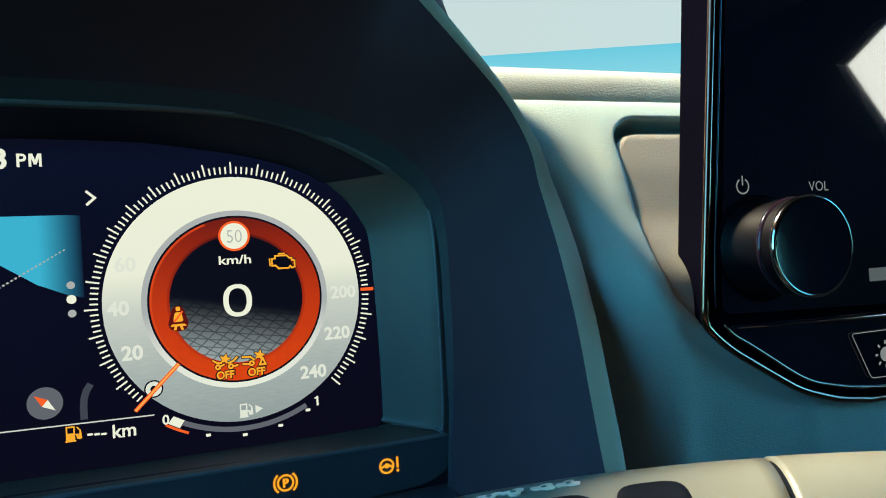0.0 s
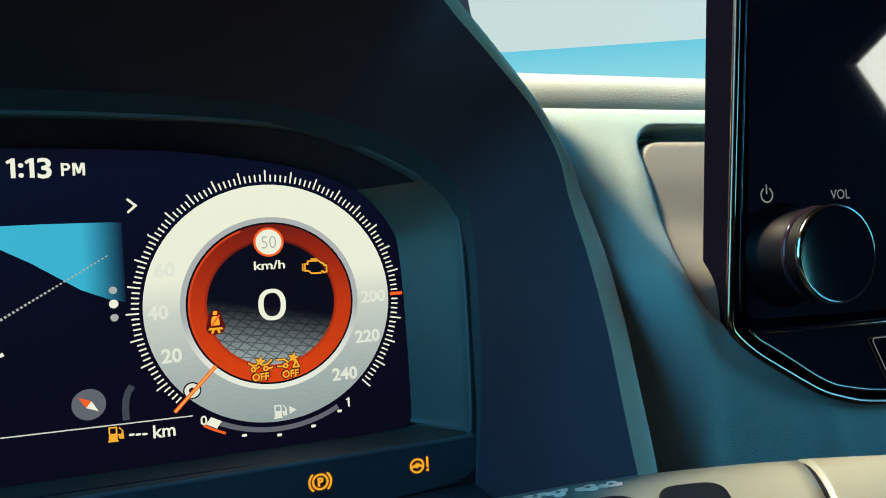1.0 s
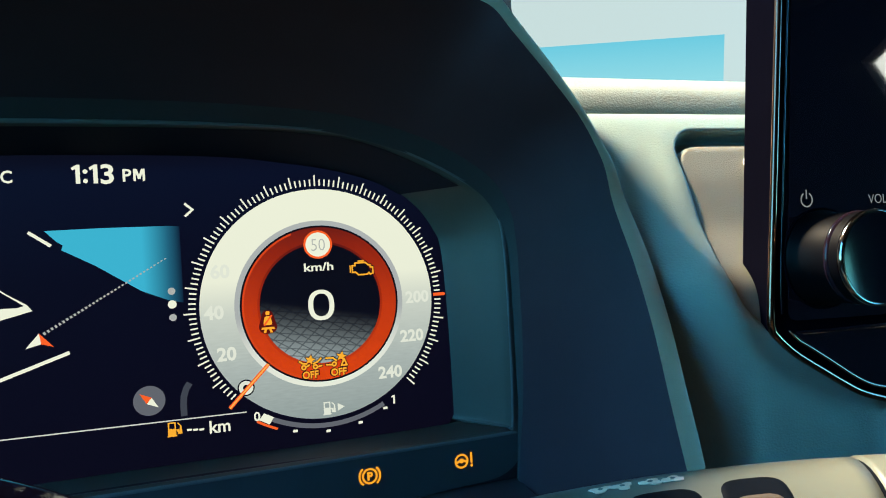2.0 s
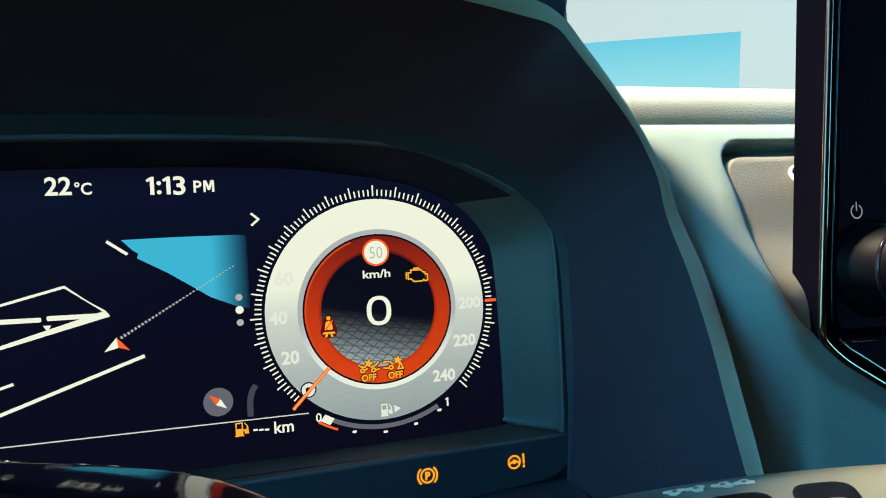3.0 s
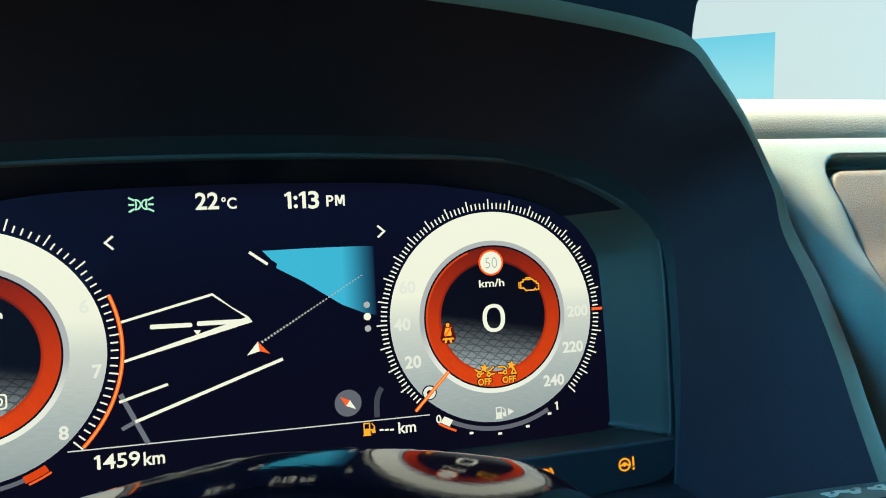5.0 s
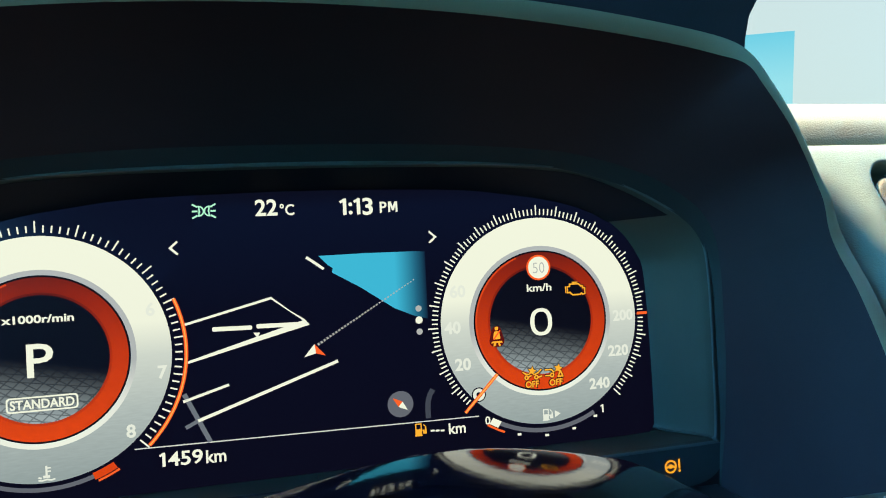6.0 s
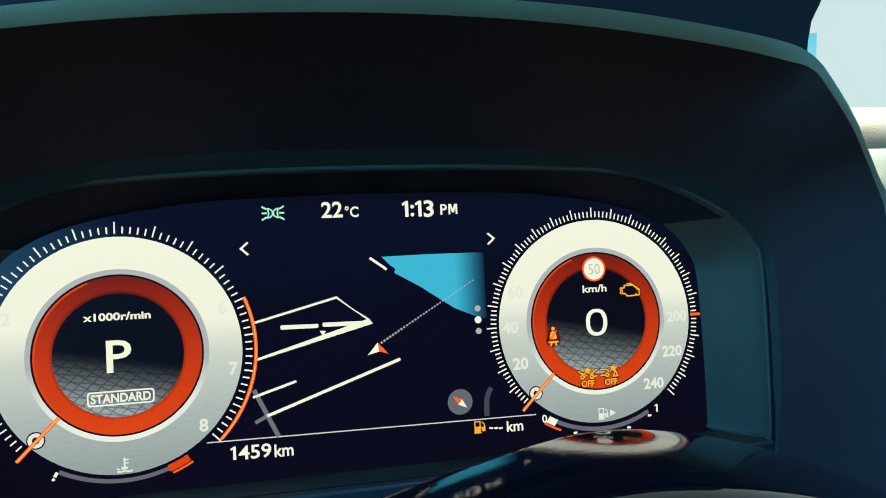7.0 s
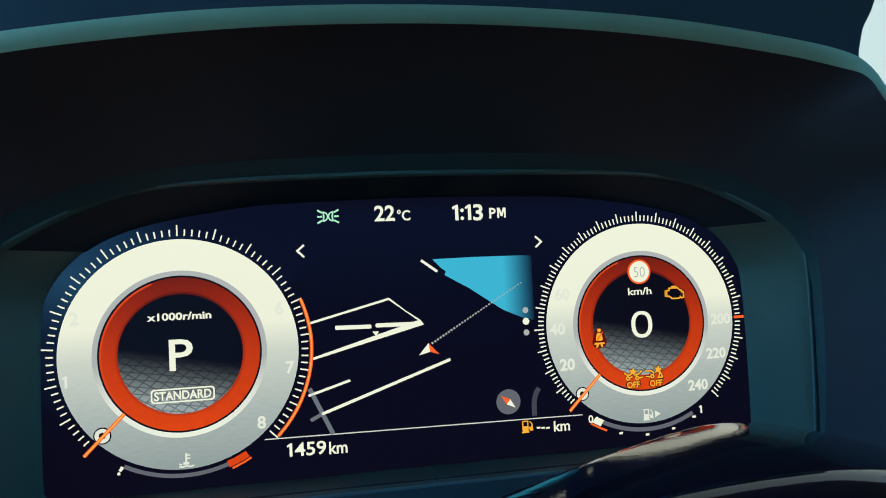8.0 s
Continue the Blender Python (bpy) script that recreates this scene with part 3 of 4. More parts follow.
part("fuel_zero", words("0", -0.527, -0.842, 0.066, shown(6), bold=0.02, align="CENTER"), G_WHITE, spd)
part("fuel_full", flat([one(0.520, -0.846, 0.070)], shown(6)), G_WHITE, spd)


def pump(u, w, k, lv):
    """A fuel pump symbol, its lower left corner at (u, w), k high."""
    polys = [box(u, u + 0.62 * k, w, w + 0.10 * k), box(u + 0.05 * k, u + 0.57 * k, w + 0.1 * k, w + 0.55 * k), box(u + 0.05 * k, u + 0.14 * k, w + 0.55 * k, w + k),
             box(u + 0.48 * k, u + 0.57 * k, w + 0.55 * k, w + k), box(u + 0.14 * k, u + 0.48 * k, w + 0.90 * k, w + k)]
    polys += stroke([(u + 0.57 * k, w + 0.45 * k), (u + 0.70 * k, w + 0.45 * k), (u + 0.72 * k, w + 0.18 * k), (u + 0.86 * k, w + 0.18 * k), (u + 0.88 * k, w + 0.70 * k), (u + 0.68 * k, w + 0.92 * k)], 0.08 * k)
    return flat(polys, shown(lv))


part("pump_symbol", pump(-0.035, -0.866, 0.10, 6), G_NUM, spd)
part("pump_arrow", flat([[(0.078, -0.845), (0.132, -0.816), (0.078, -0.785)]], shown(6)), G_NUM, spd)

# rev counter
rev = dial("rev_counter", CA, RA, "white and grey ring of the rev counter")
part("scale", flat(ticks(CA, RA, 16, 5), shown(5)), G_WHITE, rev, "fine white scale marks")
part("red_zone", flat(arc(CA, 1.000, 1.028, 67.5, 134.6, 40), shown(6)), G_REDLINE, rev, "glowing red zone line")
part("red_zone_core", flat(arc(CA, 1.010, 1.019, 67.5, 134.6, 40), shown(7)), G_ORANGE, rev)
for txt, a, r in (("1", -100.8, 0.865), ("2", -67.6, 0.84), ("6", 67.6, 0.83), ("7", 101.3, 0.85), ("8", 134.8, 0.84)):
    q = on(CA, r, a)
    fig = flat([one(q[0] - 0.008, q[1] - 0.046, 0.092)], shown(4.2)) if txt == "1" else words(txt, q[0], q[1] - 0.046, 0.095, shown(4.2), bold=0.028, align="CENTER")
    part("numeral", fig, G_NUM, rev)
q = on(CA, 0.843, -134.8)
part("zero_black", flat(arc(q, 0.0, 0.066, n=32), shown(6)), G_BLACK, rev)
part("zero_ring", flat(arc(q, 0.026, 0.056, n=32), shown(7)), G_NUM, rev)
needle(CA, RA, rev)
part("unit_text", words("x1000r/min", -3.911, 0.262, 0.056, shown(6), width=0.485, bold=0.03, align="CENTER"), G_WHITE, rev)
part("gear_text", words("P", -4.003, -0.136, 0.246, shown(6), width=0.180, bold=0.010), G_WHITE, rev, "large white gear letter")
frame_ = rounded(box(-4.150, -3.668, -0.388, -0.276), 0.03)
inner_ = rounded(box(-4.138, -3.680, -0.376, -0.288), 0.022)
part("mode_frame", flat([(frame_[i], frame_[(i + 1) % len(frame_)], inner_[(i + 1) % len(frame_)], inner_[i]) for i in range(len(frame_))], shown(6)), G_WHITE, rev)
part("mode_text", words("STANDARD", -3.909, -0.364, 0.066, shown(6), width=0.43, bold=0.026, align="CENTER"), G_WHITE, rev)
part("heat_arc", flat(arc(CA, 0.940, 0.972, 158, 208, 40), shown(4)), G_GREY, rev, "thin grey temperature arc")
part("heat_block", flat(arc(CA, 0.930, 0.985, 150, 160, 8), shown(5)), G_RED, rev)
part("heat_line", flat(arc(CA, 0.992, 1.008, 149.5, 159, 8), shown(6)), G_REDLINE, rev)
part("heat_mark", flat(stroke([on(CA, 0.962, 208.6), on(CA, 1.0, 208.6)], 0.024) + disc(on(CA, 1.02, 208.6), 0.012, 12), shown(6)), G_WHITE, rev)
part("heat_symbol", flat([box(-3.909, -3.895, -0.870, -0.790), box(-3.895, -3.872, -0.812, -0.802), box(-3.895, -3.872, -0.836, -0.826), box(-3.925, -3.880, -0.880, -0.860)]
                         + stroke([(-3.957, -0.872), (-3.935, -0.880)], 0.012) + stroke([(-3.957, -0.893), (-3.930, -0.897), (-3.90, -0.890), (-3.87, -0.897), (-3.845, -0.890)], 0.012), shown(6)), G_NUM, rev)

# map view in the middle
view = part("map_view", flat([[(-1.867, 0.652), (-1.498, 0.656), (-1.07, 0.652), (-0.994, 0.646), (-0.994, 0.085), (-1.098, 0.113), (-1.271, 0.191), (-1.561, 0.392), (-1.767, 0.513), (-1.757, 0.546), (-1.798, 0.577)]], shown(1)), G_LAKE, cluster, "light blue lake on a dark street map")
for pts, wd, mat in (([(-2.905, 0.172), (-2.251, 0.337), (-1.979, 0.127), (-2.898, -0.122)], 0.019, G_WHITE), ([(-2.94, -0.418), (-2.598, -0.317)], 0.021, G_WHITE),
                     ([(-2.838, -0.575), (-1.751, -0.203)], 0.025, G_WHITE), ([(-2.93, -0.36), (-2.754, -0.744)], 0.036, G_ROAD2), ([(-2.838, -0.575), (-2.93, -0.62)], 0.03, G_ROAD2),
                     ([(-1.965, 0.647), (-1.829, 0.545)], 0.022, G_WHITE), ([(-1.035, -0.740), (-1.035, -0.66), (-1.030, -0.60), (-1.012, -0.545), (-0.985, -0.505)], 0.045, G_ROAD3)):
    part("street_line", flat(stroke(pts, wd), shown(2)), mat, view)
dash_ = []
for i in range(34):
    t = i / 34
    p, q = Vector((-1.905, -0.060)).lerp(Vector((-1.085, 0.425)), t), Vector((-1.905, -0.060)).lerp(Vector((-1.085, 0.425)), t + 0.016)
    dash_ += stroke([tuple(p), tuple(q)], 0.020 - 0.013 * t)
part("dotted_route", flat(dash_, shown(2)), G_DOT, view, "dotted pale route line")
part("position_arrow", flat([[(-1.932, -0.052), (-2.018, -0.152), (-1.922, -0.128)]], shown(3)), G_WHITE, view)
part("position_arrow_side", flat([[(-1.932, -0.052), (-1.922, -0.128), (-1.846, -0.152)]], shown(3)), G_REDLINE, view)
part("pointer", flat([[(-2.398, 0.074), (-2.346, 0.071), (-2.370, 0.028)]], shown(3)), G_WHITE, view)
for a, b in ((-2.704, -2.405), (-2.372, -2.013)):
    part("street_bar", flat([rounded([(a, 0.104), (b, 0.099), (b, 0.132), (a, 0.139)], 0.012)], shown(3)), G_WHITE, view)
comp_ = part("compass", flat(disc((-1.262, -0.601), 0.107, 48), shown(2)), G_GREY, cluster, "small round grey compass")
part("compass_north", flat([[(-1.325, -0.545), (-1.245, -0.580), (-1.280, -0.622)]], shown(3)), G_REDLINE, comp_)
part("compass_south", flat([[(-1.202, -0.655), (-1.245, -0.580), (-1.280, -0.622)]], shown(3)), G_WHITE, comp_)
for z in (0.175, 0.079, -0.017):
    part("page_dot", flat(disc((-1.072, z), 0.030 if z == 0.079 else 0.026, 24), shown(4)), G_WHITE if z == 0.079 else G_DOT, cluster)
part("next_arrow", flat(stroke([(-0.952, 0.812), (-0.898, 0.764), (-0.952, 0.716)], 0.017), shown(2)), G_WHITE, cluster)
part("back_arrow", flat(stroke([(-2.930, 0.816), (-2.984, 0.768), (-2.930, 0.716)], 0.017), shown(2)), G_WHITE, cluster)
part("divider_line", flat(stroke([(-3.30, -0.741), (-0.60, -0.768)], 0.009), shown(1)), G_DIVIDER, cluster)
part("distance_digit", flat([one(-3.108, -0.895, 0.106)], shown(2)), G_WHITE, cluster)
part("distance_text", words("459", -3.067, -0.896, 0.106, shown(2), width=0.252, bold=0.016), G_WHITE, cluster)
part("distance_unit", words("km", -2.792, -0.903, 0.098, shown(2), width=0.148, bold=0.018), G_WHITE, cluster)
part("range_symbol", pump(-1.155, -0.880, 0.105, 2), G_AMBER, cluster, "amber fuel pump symbol")
for k in range(3):
    part("range_dash", flat([rounded(box(-1.022 + 0.042 * k, -0.988 + 0.042 * k, -0.853 - 0.004 * k, -0.838 - 0.004 * k), 0.005)], shown(2)), G_WHITE, cluster)
part("range_unit", words("km", -0.867, -0.890, 0.090, shown(2), width=0.146, bold=0.018), G_WHITE, cluster)
for du in (-1.652, -1.540):
    part("clock_digit", flat([one(du, 0.975, 0.134)], shown(2)), G_WHITE, cluster)
part("clock_colon", flat(disc((-1.591, 0.993), 0.016, 16) + disc((-1.591, 1.060), 0.016, 16), shown(2)), G_WHITE, cluster)
part("clock_text", words("3", -1.494, 0.974, 0.134, shown(2), width=0.086, bold=0.022), G_WHITE, cluster)
part("clock_suffix", words("P", -1.352, 0.985, 0.088, shown(2), width=0.058, bold=0.02), G_WHITE, cluster)
part("clock_suffix", flat([box(-1.282, -1.266, 0.985, 1.073), box(-1.221, -1.205, 0.985, 1.073), [(-1.276, 1.073), (-1.258, 1.073), (-1.234, 1.000), (-1.252, 1.000)], [(-1.229, 1.073), (-1.211, 1.073), (-1.235, 1.000), (-1.253, 1.000)]], shown(2)), G_WHITE, cluster)
part("heat_text", words("22", -2.341, 0.994, 0.126, shown(2), width=0.172, bold=0.022), G_WHITE, cluster)
part("heat_unit", words("\u00b0C", -2.151, 0.992, 0.084, shown(2), width=0.112, bold=0.02), G_WHITE, cluster)
lamp_ = []
for sgn in (-1, 1):
    o_ = -2.724 + sgn * 0.040
    lamp_ += stroke([(o_, 1.086), (o_ - sgn * 0.006, 1.044), (o_, 1.002)], 0.012) + arc((o_, 1.044), 0.031, 0.042, 180 if sgn > 0 else 0, 360 if sgn > 0 else 180, 20)
    for dz in (-1, 0, 1):
        lamp_ += stroke([(o_ + sgn * 0.008, 1.044 + dz * 0.032), (o_ + sgn * 0.048, 1.044 + dz * 0.054)], 0.014)
part("side_light_symbol", flat(lamp_, shown(2)), G_GREEN, cluster, "green side light symbol")

# ---------------------------------------------------------------- binnacle: recess, lip, hood
hood = thing("instrument_hood", (MID, -0.3, -1.6), "dark textured plastic hood round the instrument display, with a lighter rim", "hood")
LIP = [(0, -0.34, 1.332), (1.2, -0.34, 1.318), (1.9, -0.34, 1.283), (2.32, -0.34, 1.215), (2.71, -0.34, 1.065), (3.05, -0.34, 0.885), (3.24, -0.34, 0.75), (3.335, -0.34, 0.58), (3.368, -0.34, 0.3), (3.372, -0.34, -0.3), (3.355, -0.34, -0.98), (3.32, -0.34, -1.075), (3.22, -0.34, -1.105), (1.5, -0.34, -1.115), (0.002, -0.34, -1.115)]
SCREEN = [(0, 0.0, 1.19), (1.2, 0.0, 1.165), (1.75, 0.0, 1.105), (2.1, 0.0, 1.045), (2.4, 0.0, 0.96), (2.62, 0.0, 0.85), (2.78, 0.0, 0.715), (2.90, 0.0, 0.54), (2.96, 0.0, 0.36), (2.985, 0.0, -0.2), (2.99, 0.0, -0.9), (2.975, 0.0, -1.03), (2.90, 0.0, -1.075), (1.5, 0.0, -1.085), (0.002, 0.0, -1.085)]


def step(a, b, x):
    t = max(0.0, min(1.0, (x - a) / (b - a)))
    return t * t * (3 - 2 * t)


def offset(line, du, dv, dw):
    """The half outline moved outwards from the middle of the display."""
    out = []
    for a, v, b in line:
        s = 1 if b > 0 else -1
        out.append((a * (1 + du), v + dv, b + s * dw))
    return out


def around(half):
    """The whole outline, eight steps for each stretch, so that outlines of like points match."""
    p = [Vector(q) for q in mirrored(half)]
    out = []
    for i in range(len(p) - 1):
        a, b, c, d = p[max(i - 1, 0)], p[i], p[i + 1], p[min(i + 2, len(p) - 1)]
        for j in range(8):
            t = j / 8
            out.append(0.5 * ((2 * b) + (c - a) * t + (2 * a - 5 * b + 4 * c - d) * t * t + (3 * b - a - 3 * c + d) * t ** 3))
    return out + [p[-1]]


part("backing", slab([(MID - 3.3, -1.3), (MID + 3.3, -1.3), (MID + 3.3, 1.3), (MID - 3.3, 1.3)], 0.13, 0.2), M_PANEL, hood, "dark backing behind the display")
near_, far_ = around(offset(LIP, -0.010, 0.022, -0.012)), around([(a * 0.997, v + 0.004, b * 0.997) for a, v, b in SCREEN])
# the wall flares from the glass to the lip, with a small fold beside the lip
bm = loft([far_] + [[p.lerp(q, t) for p, q in zip(far_, near_)] for t in (0.06, 0.35, 0.65, 0.9, 0.97)] + [near_, around(LIP)])
part("recess_wall", bm, M_BEZEL, hood, "smooth dark wall of the display recess", True)
# a black sheet under its roof stands in for the shade there
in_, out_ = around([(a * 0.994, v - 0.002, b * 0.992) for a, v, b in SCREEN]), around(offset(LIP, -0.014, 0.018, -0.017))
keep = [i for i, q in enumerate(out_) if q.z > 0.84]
part("recess_shade", loft([[row[i] for i in keep] for row in (in_, [p.lerp(q, 0.5) for p, q in zip(in_, out_)], out_)]), M_ROOF_SHADE, hood, "matt black sheet for the shade under the recess's roof", True)
bm = loft([around(LIP), around(offset(LIP, 0.003, -0.012, 0.012)), around(offset(LIP, 0.007, -0.006, 0.024)), around(offset(LIP, 0.030, 0.03, 0.09))])
part("lip", bm, M_LIP, hood, "thin raised edge round the recess", True)
BAND = [(0, -0.345, 1.362), (0.7, -0.345, 1.356), (1.35, -0.345, 1.334), (1.93, -0.345, 1.288), (2.28, -0.345, 1.215), (2.52, -0.345, 1.143), (2.70, -0.345, 1.078), (2.93, -0.345, 0.963), (3.14, -0.345, 0.828), (3.27, -0.345, 0.70), (3.362, -0.345, 0.52), (3.40, -0.345, 0.38), (3.415, -0.345, 0.22), (3.418, -0.345, 0.0), (3.418, -0.345, -0.3), (3.415, -0.345, -0.65), (3.41, -0.345, -0.98), (3.35, -0.345, -1.7)]
BAND2 = [(0, -0.44, 1.475), (0.72, -0.44, 1.468), (1.38, -0.44, 1.445), (2.0, -0.44, 1.395), (2.40, -0.435, 1.315), (2.66, -0.43, 1.235), (2.85, -0.43, 1.16), (3.07, -0.425, 1.04), (3.26, -0.42, 0.90), (3.37, -0.41, 0.76), (3.435, -0.405, 0.59), (3.455, -0.40, 0.44), (3.465, -0.40, 0.28), (3.465, -0.40, 0.04), (3.465, -0.40, -0.3), (3.455, -0.39, -0.65), (3.435, -0.375, -0.98), (3.352, -0.347, -1.7)]
bm = loft([around(BAND), around(BAND2)])
part("inner_band", bm, M_BAND, hood, "broad bevelled band round the recess", True)
# the rim's front edge: outer and inner line
RIM_OUT = [(0, -1.84, 2.078), (0.8, -1.827, 2.064), (1.5, -1.795, 2.027), (2.2, -1.74, 1.958), (2.66, -1.695, 1.89), (2.872, -1.663, 1.808), (3.022, -1.642, 1.652), (3.312, -1.498, 1.43), (3.605, -1.29, 1.241), (3.784, -1.188, 1.058), (3.894, -1.167, 0.876), (3.972, -1.14, 0.672), (4.012, -1.18, 0.5), (3.992, -1.38, 0.2), (3.955, -1.6, -0.2), (3.90, -1.8, -0.6), (3.85, -1.97, -0.93), (3.74, -2.3, -1.65)]
RIM_IN = [(0, -1.775, 1.994), (0.8, -1.761, 1.979), (1.5, -1.728, 1.938), (2.2, -1.68, 1.868), (2.62, -1.655, 1.8), (2.828, -1.673, 1.732), (2.972, -1.651, 1.593), (3.262, -1.507, 1.383), (3.555, -1.3, 1.205), (3.725, -1.202, 1.028), (3.81, -1.182, 0.855), (3.862, -1.159, 0.652), (3.885, -1.2, 0.48), (3.85, -1.405, 0.185), (3.81, -1.625, -0.215), (3.755, -1.825, -0.615), (3.71, -1.995, -0.945), (3.65, -2.325, -1.66)]
ci, co = around(RIM_IN), around(RIM_OUT)
wall0 = around(BAND2)
rows = [wall0]
for t in (0.06, 0.2, 0.4, 0.6, 0.8, 0.94):
    rows.append([a.lerp(b, t) + Vector((0, 0, 0.07 * math.sin(math.pi * t) * max(0, min(1, b.z)))) for a, b in zip(wall0, ci)])
rows.append(ci)
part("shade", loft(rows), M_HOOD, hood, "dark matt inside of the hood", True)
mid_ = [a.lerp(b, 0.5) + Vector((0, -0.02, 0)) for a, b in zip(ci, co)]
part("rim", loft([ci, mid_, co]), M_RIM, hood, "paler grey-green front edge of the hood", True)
# the outside of the hood goes back to the dashboard; its shoulder is fitted to the camera's view
FIRST_EYE = Vector((-0.04, -4.95, 0.21))


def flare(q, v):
    """A point of the unseen shoulder: widened to shade the strut, kept behind the rim as seen from the camera's first
    position, flatter at the top.
    """
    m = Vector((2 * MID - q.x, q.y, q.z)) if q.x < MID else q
    wide = FIRST_EYE + (m - FIRST_EYE) * ((v - FIRST_EYE.y) / (m.y - FIRST_EYE.y)) * 0.995
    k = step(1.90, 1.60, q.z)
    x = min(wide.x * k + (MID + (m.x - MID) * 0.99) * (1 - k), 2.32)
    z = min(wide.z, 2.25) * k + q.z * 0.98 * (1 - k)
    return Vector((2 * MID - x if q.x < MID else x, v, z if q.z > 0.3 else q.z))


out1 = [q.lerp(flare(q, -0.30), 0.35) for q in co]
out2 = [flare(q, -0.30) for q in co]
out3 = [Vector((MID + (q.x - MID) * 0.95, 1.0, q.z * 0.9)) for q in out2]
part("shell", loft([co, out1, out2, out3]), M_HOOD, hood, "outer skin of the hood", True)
# panel under the display with the warning lamps
panel = [(MID - 3.455, -1.125), (MID + 3.455, -1.125), (MID + 3.44, -1.44), (MID + 2.6, -1.49), (MID - 2.6, -1.49), (MID - 3.44, -1.44)]
bm = slab(rounded(panel, [0, 0, 0.32, 0.1, 0.1, 0.32], 10), -0.345, -0.20)
low_panel = part("lower_panel", bm, M_PANEL, hood, "dark panel with warning lamps below the display")
bm = slab([(MID - 3.47, -1.10), (MID + 3.47, -1.10), (MID + 3.47, -2.4), (MID - 3.47, -2.4)], -0.30, -0.10)
part("lower_shield", bm, M_HOOD, hood, "dark plastic below the warning lamps")
# a smooth dark ledge runs out below the lamps and mirrors them faintly
ledge = [(-0.29, -1.492), (-0.36, -1.496), (-0.6, -1.505), (-0.85, -1.52), (-0.93, -1.54), (-0.95, -1.58), (-0.95, -1.66), (-0.29, -1.66)]
part("lower_ledge", loft([[Vector((MID + x, v, w)) for v, w in ledge] for x in (-3.38, -1.2, 1.2, 3.38)], True), M_LEDGE, hood, "smooth dark ledge below the warning lamps")
PV = -0.349
cx, cz = 0.24, -1.275
part("brake_lamp", flat(arc((cx, cz), 0.044, 0.059, n=40) + arc((cx, cz), 0.069, 0.084, 40, 140, 14) + arc((cx, cz), 0.069, 0.084, 220, 320, 14), PV), G_LAMP, low_panel, "lit amber parking brake symbol")
part("brake_letter", words("P", cx, cz - 0.028, 0.056, PV, bold=0.05, align="CENTER"), G_LAMP, low_panel)
cx, cz = 0.955, -1.275
wheel_ = arc((cx, cz), 0.041, 0.056, n=40) + disc((cx, cz + 0.002), 0.019, 16) + stroke([(cx - 0.045, cz - 0.012), (cx - 0.018, cz + 0.002), (cx + 0.018, cz + 0.002), (cx + 0.045, cz - 0.012)], 0.017)
part("steering_lamp", flat([p for p in wheel_], PV), G_LAMP, low_panel, "lit amber steering warning symbol")
part("steering_mark", flat([box(cx + 0.072, cx + 0.088, cz - 0.022, cz + 0.058)] + disc((cx + 0.08, cz - 0.042), 0.011, 14), PV), G_LAMP, low_panel)
# dark raised block on top, behind the rim
blk = curve([(3.0, 1.72), (3.03, 1.90), (3.06, 2.08), (3.10, 2.19), (3.17, 2.30), (3.24, 2.5), (3.2, 2.75), (2.9, 2.88), (1.5, 3.0), (0, 3.05)], 30)
base_ = [Vector(q) for q in ((0.02, 2.02), (1.5, 1.96), (2.3, 1.88), (2.9, 1.76))]
# the rear outlines are never seen; they are drawn to cast the strut's shadow
rear = base_ + curve([(3.55, 1.76), (3.68, 1.88), (3.60, 2.10), (3.53, 2.37), (3.36, 2.55), (3.15, 2.78), (2.95, 3.06), (1.5, 3.25), (0, 3.3)], 30)
blk = base_ + blk
ring_f = [Vector((MID + q.x, -1.40, q.y)) for q in blk] + [Vector((MID - q.x, -1.40, q.y)) for q in blk[::-1] if q.x > 0.01]
ring_r = [Vector((MID + q.x, -0.30, q.y)) for q in rear] + [Vector((MID - q.x, -0.30, q.y)) for q in rear[::-1] if q.x > 0.01]
deep = [Vector(q) for q in ((0.02, 2.05), (1.5, 2.02), (2.3, 1.98), (2.9, 1.94))] + curve([(3.35, 1.95), (3.43, 2.3), (3.43, 2.84), (3.14, 3.14), (2.97, 3.30), (2.76, 3.54), (1.5, 3.7), (0, 3.75)], 30)
ring_d = [Vector((MID + q.x, 0.0, q.y)) for q in deep] + [Vector((MID - q.x, 0.0, q.y)) for q in deep[::-1] if q.x > 0.01]
bm = loft([ring_f, ring_r, ring_d], True)
bm.verts.ensure_lookup_table()
n_f = len(ring_f)
bm.faces.new([bm.verts[k] for k in range(n_f)])
bm.faces.new([bm.verts[2 * n_f + k] for k in range(n_f)][::-1])
part("top_block", bm, M_HOOD, hood, "black block on top of the hood, its rear shaped to shade the strut")

# ---------------------------------------------------------------- dashboard
dash = thing("dashboard", (4.0, 0.0, -2.0), "grey soft-skinned dashboard, sunlit on top, with a fine leather grain", "dashboard", "structure")
prof = curve([(-0.19, 1.33), (-0.175, 1.45), (-0.12, 1.57), (-0.06, 1.66), (0.0, 1.715), (0.08, 1.755), (0.25, 1.82), (0.8, 2.0), (1.3, 2.18), (1.6, 2.28), (1.9, 2.30), (3, 2.2), (5, 1.75), (9, 1.1), (11, 0.8)], 110)
part("top_pad", loft([[Vector((u, q.x, q.y)) for q in prof] for u in [-9.5 + 30 * i / 60 for i in range(61)]]), M_DASH_FAR, dash, "grained upper pad below the windscreen", True)


STRUT = [(-0.80, 3.75), (-0.45, 3.06), (-0.22, 2.70), (0.0, 2.59), (0.35, 2.655), (0.75, 2.74), (1.3, 2.87)]


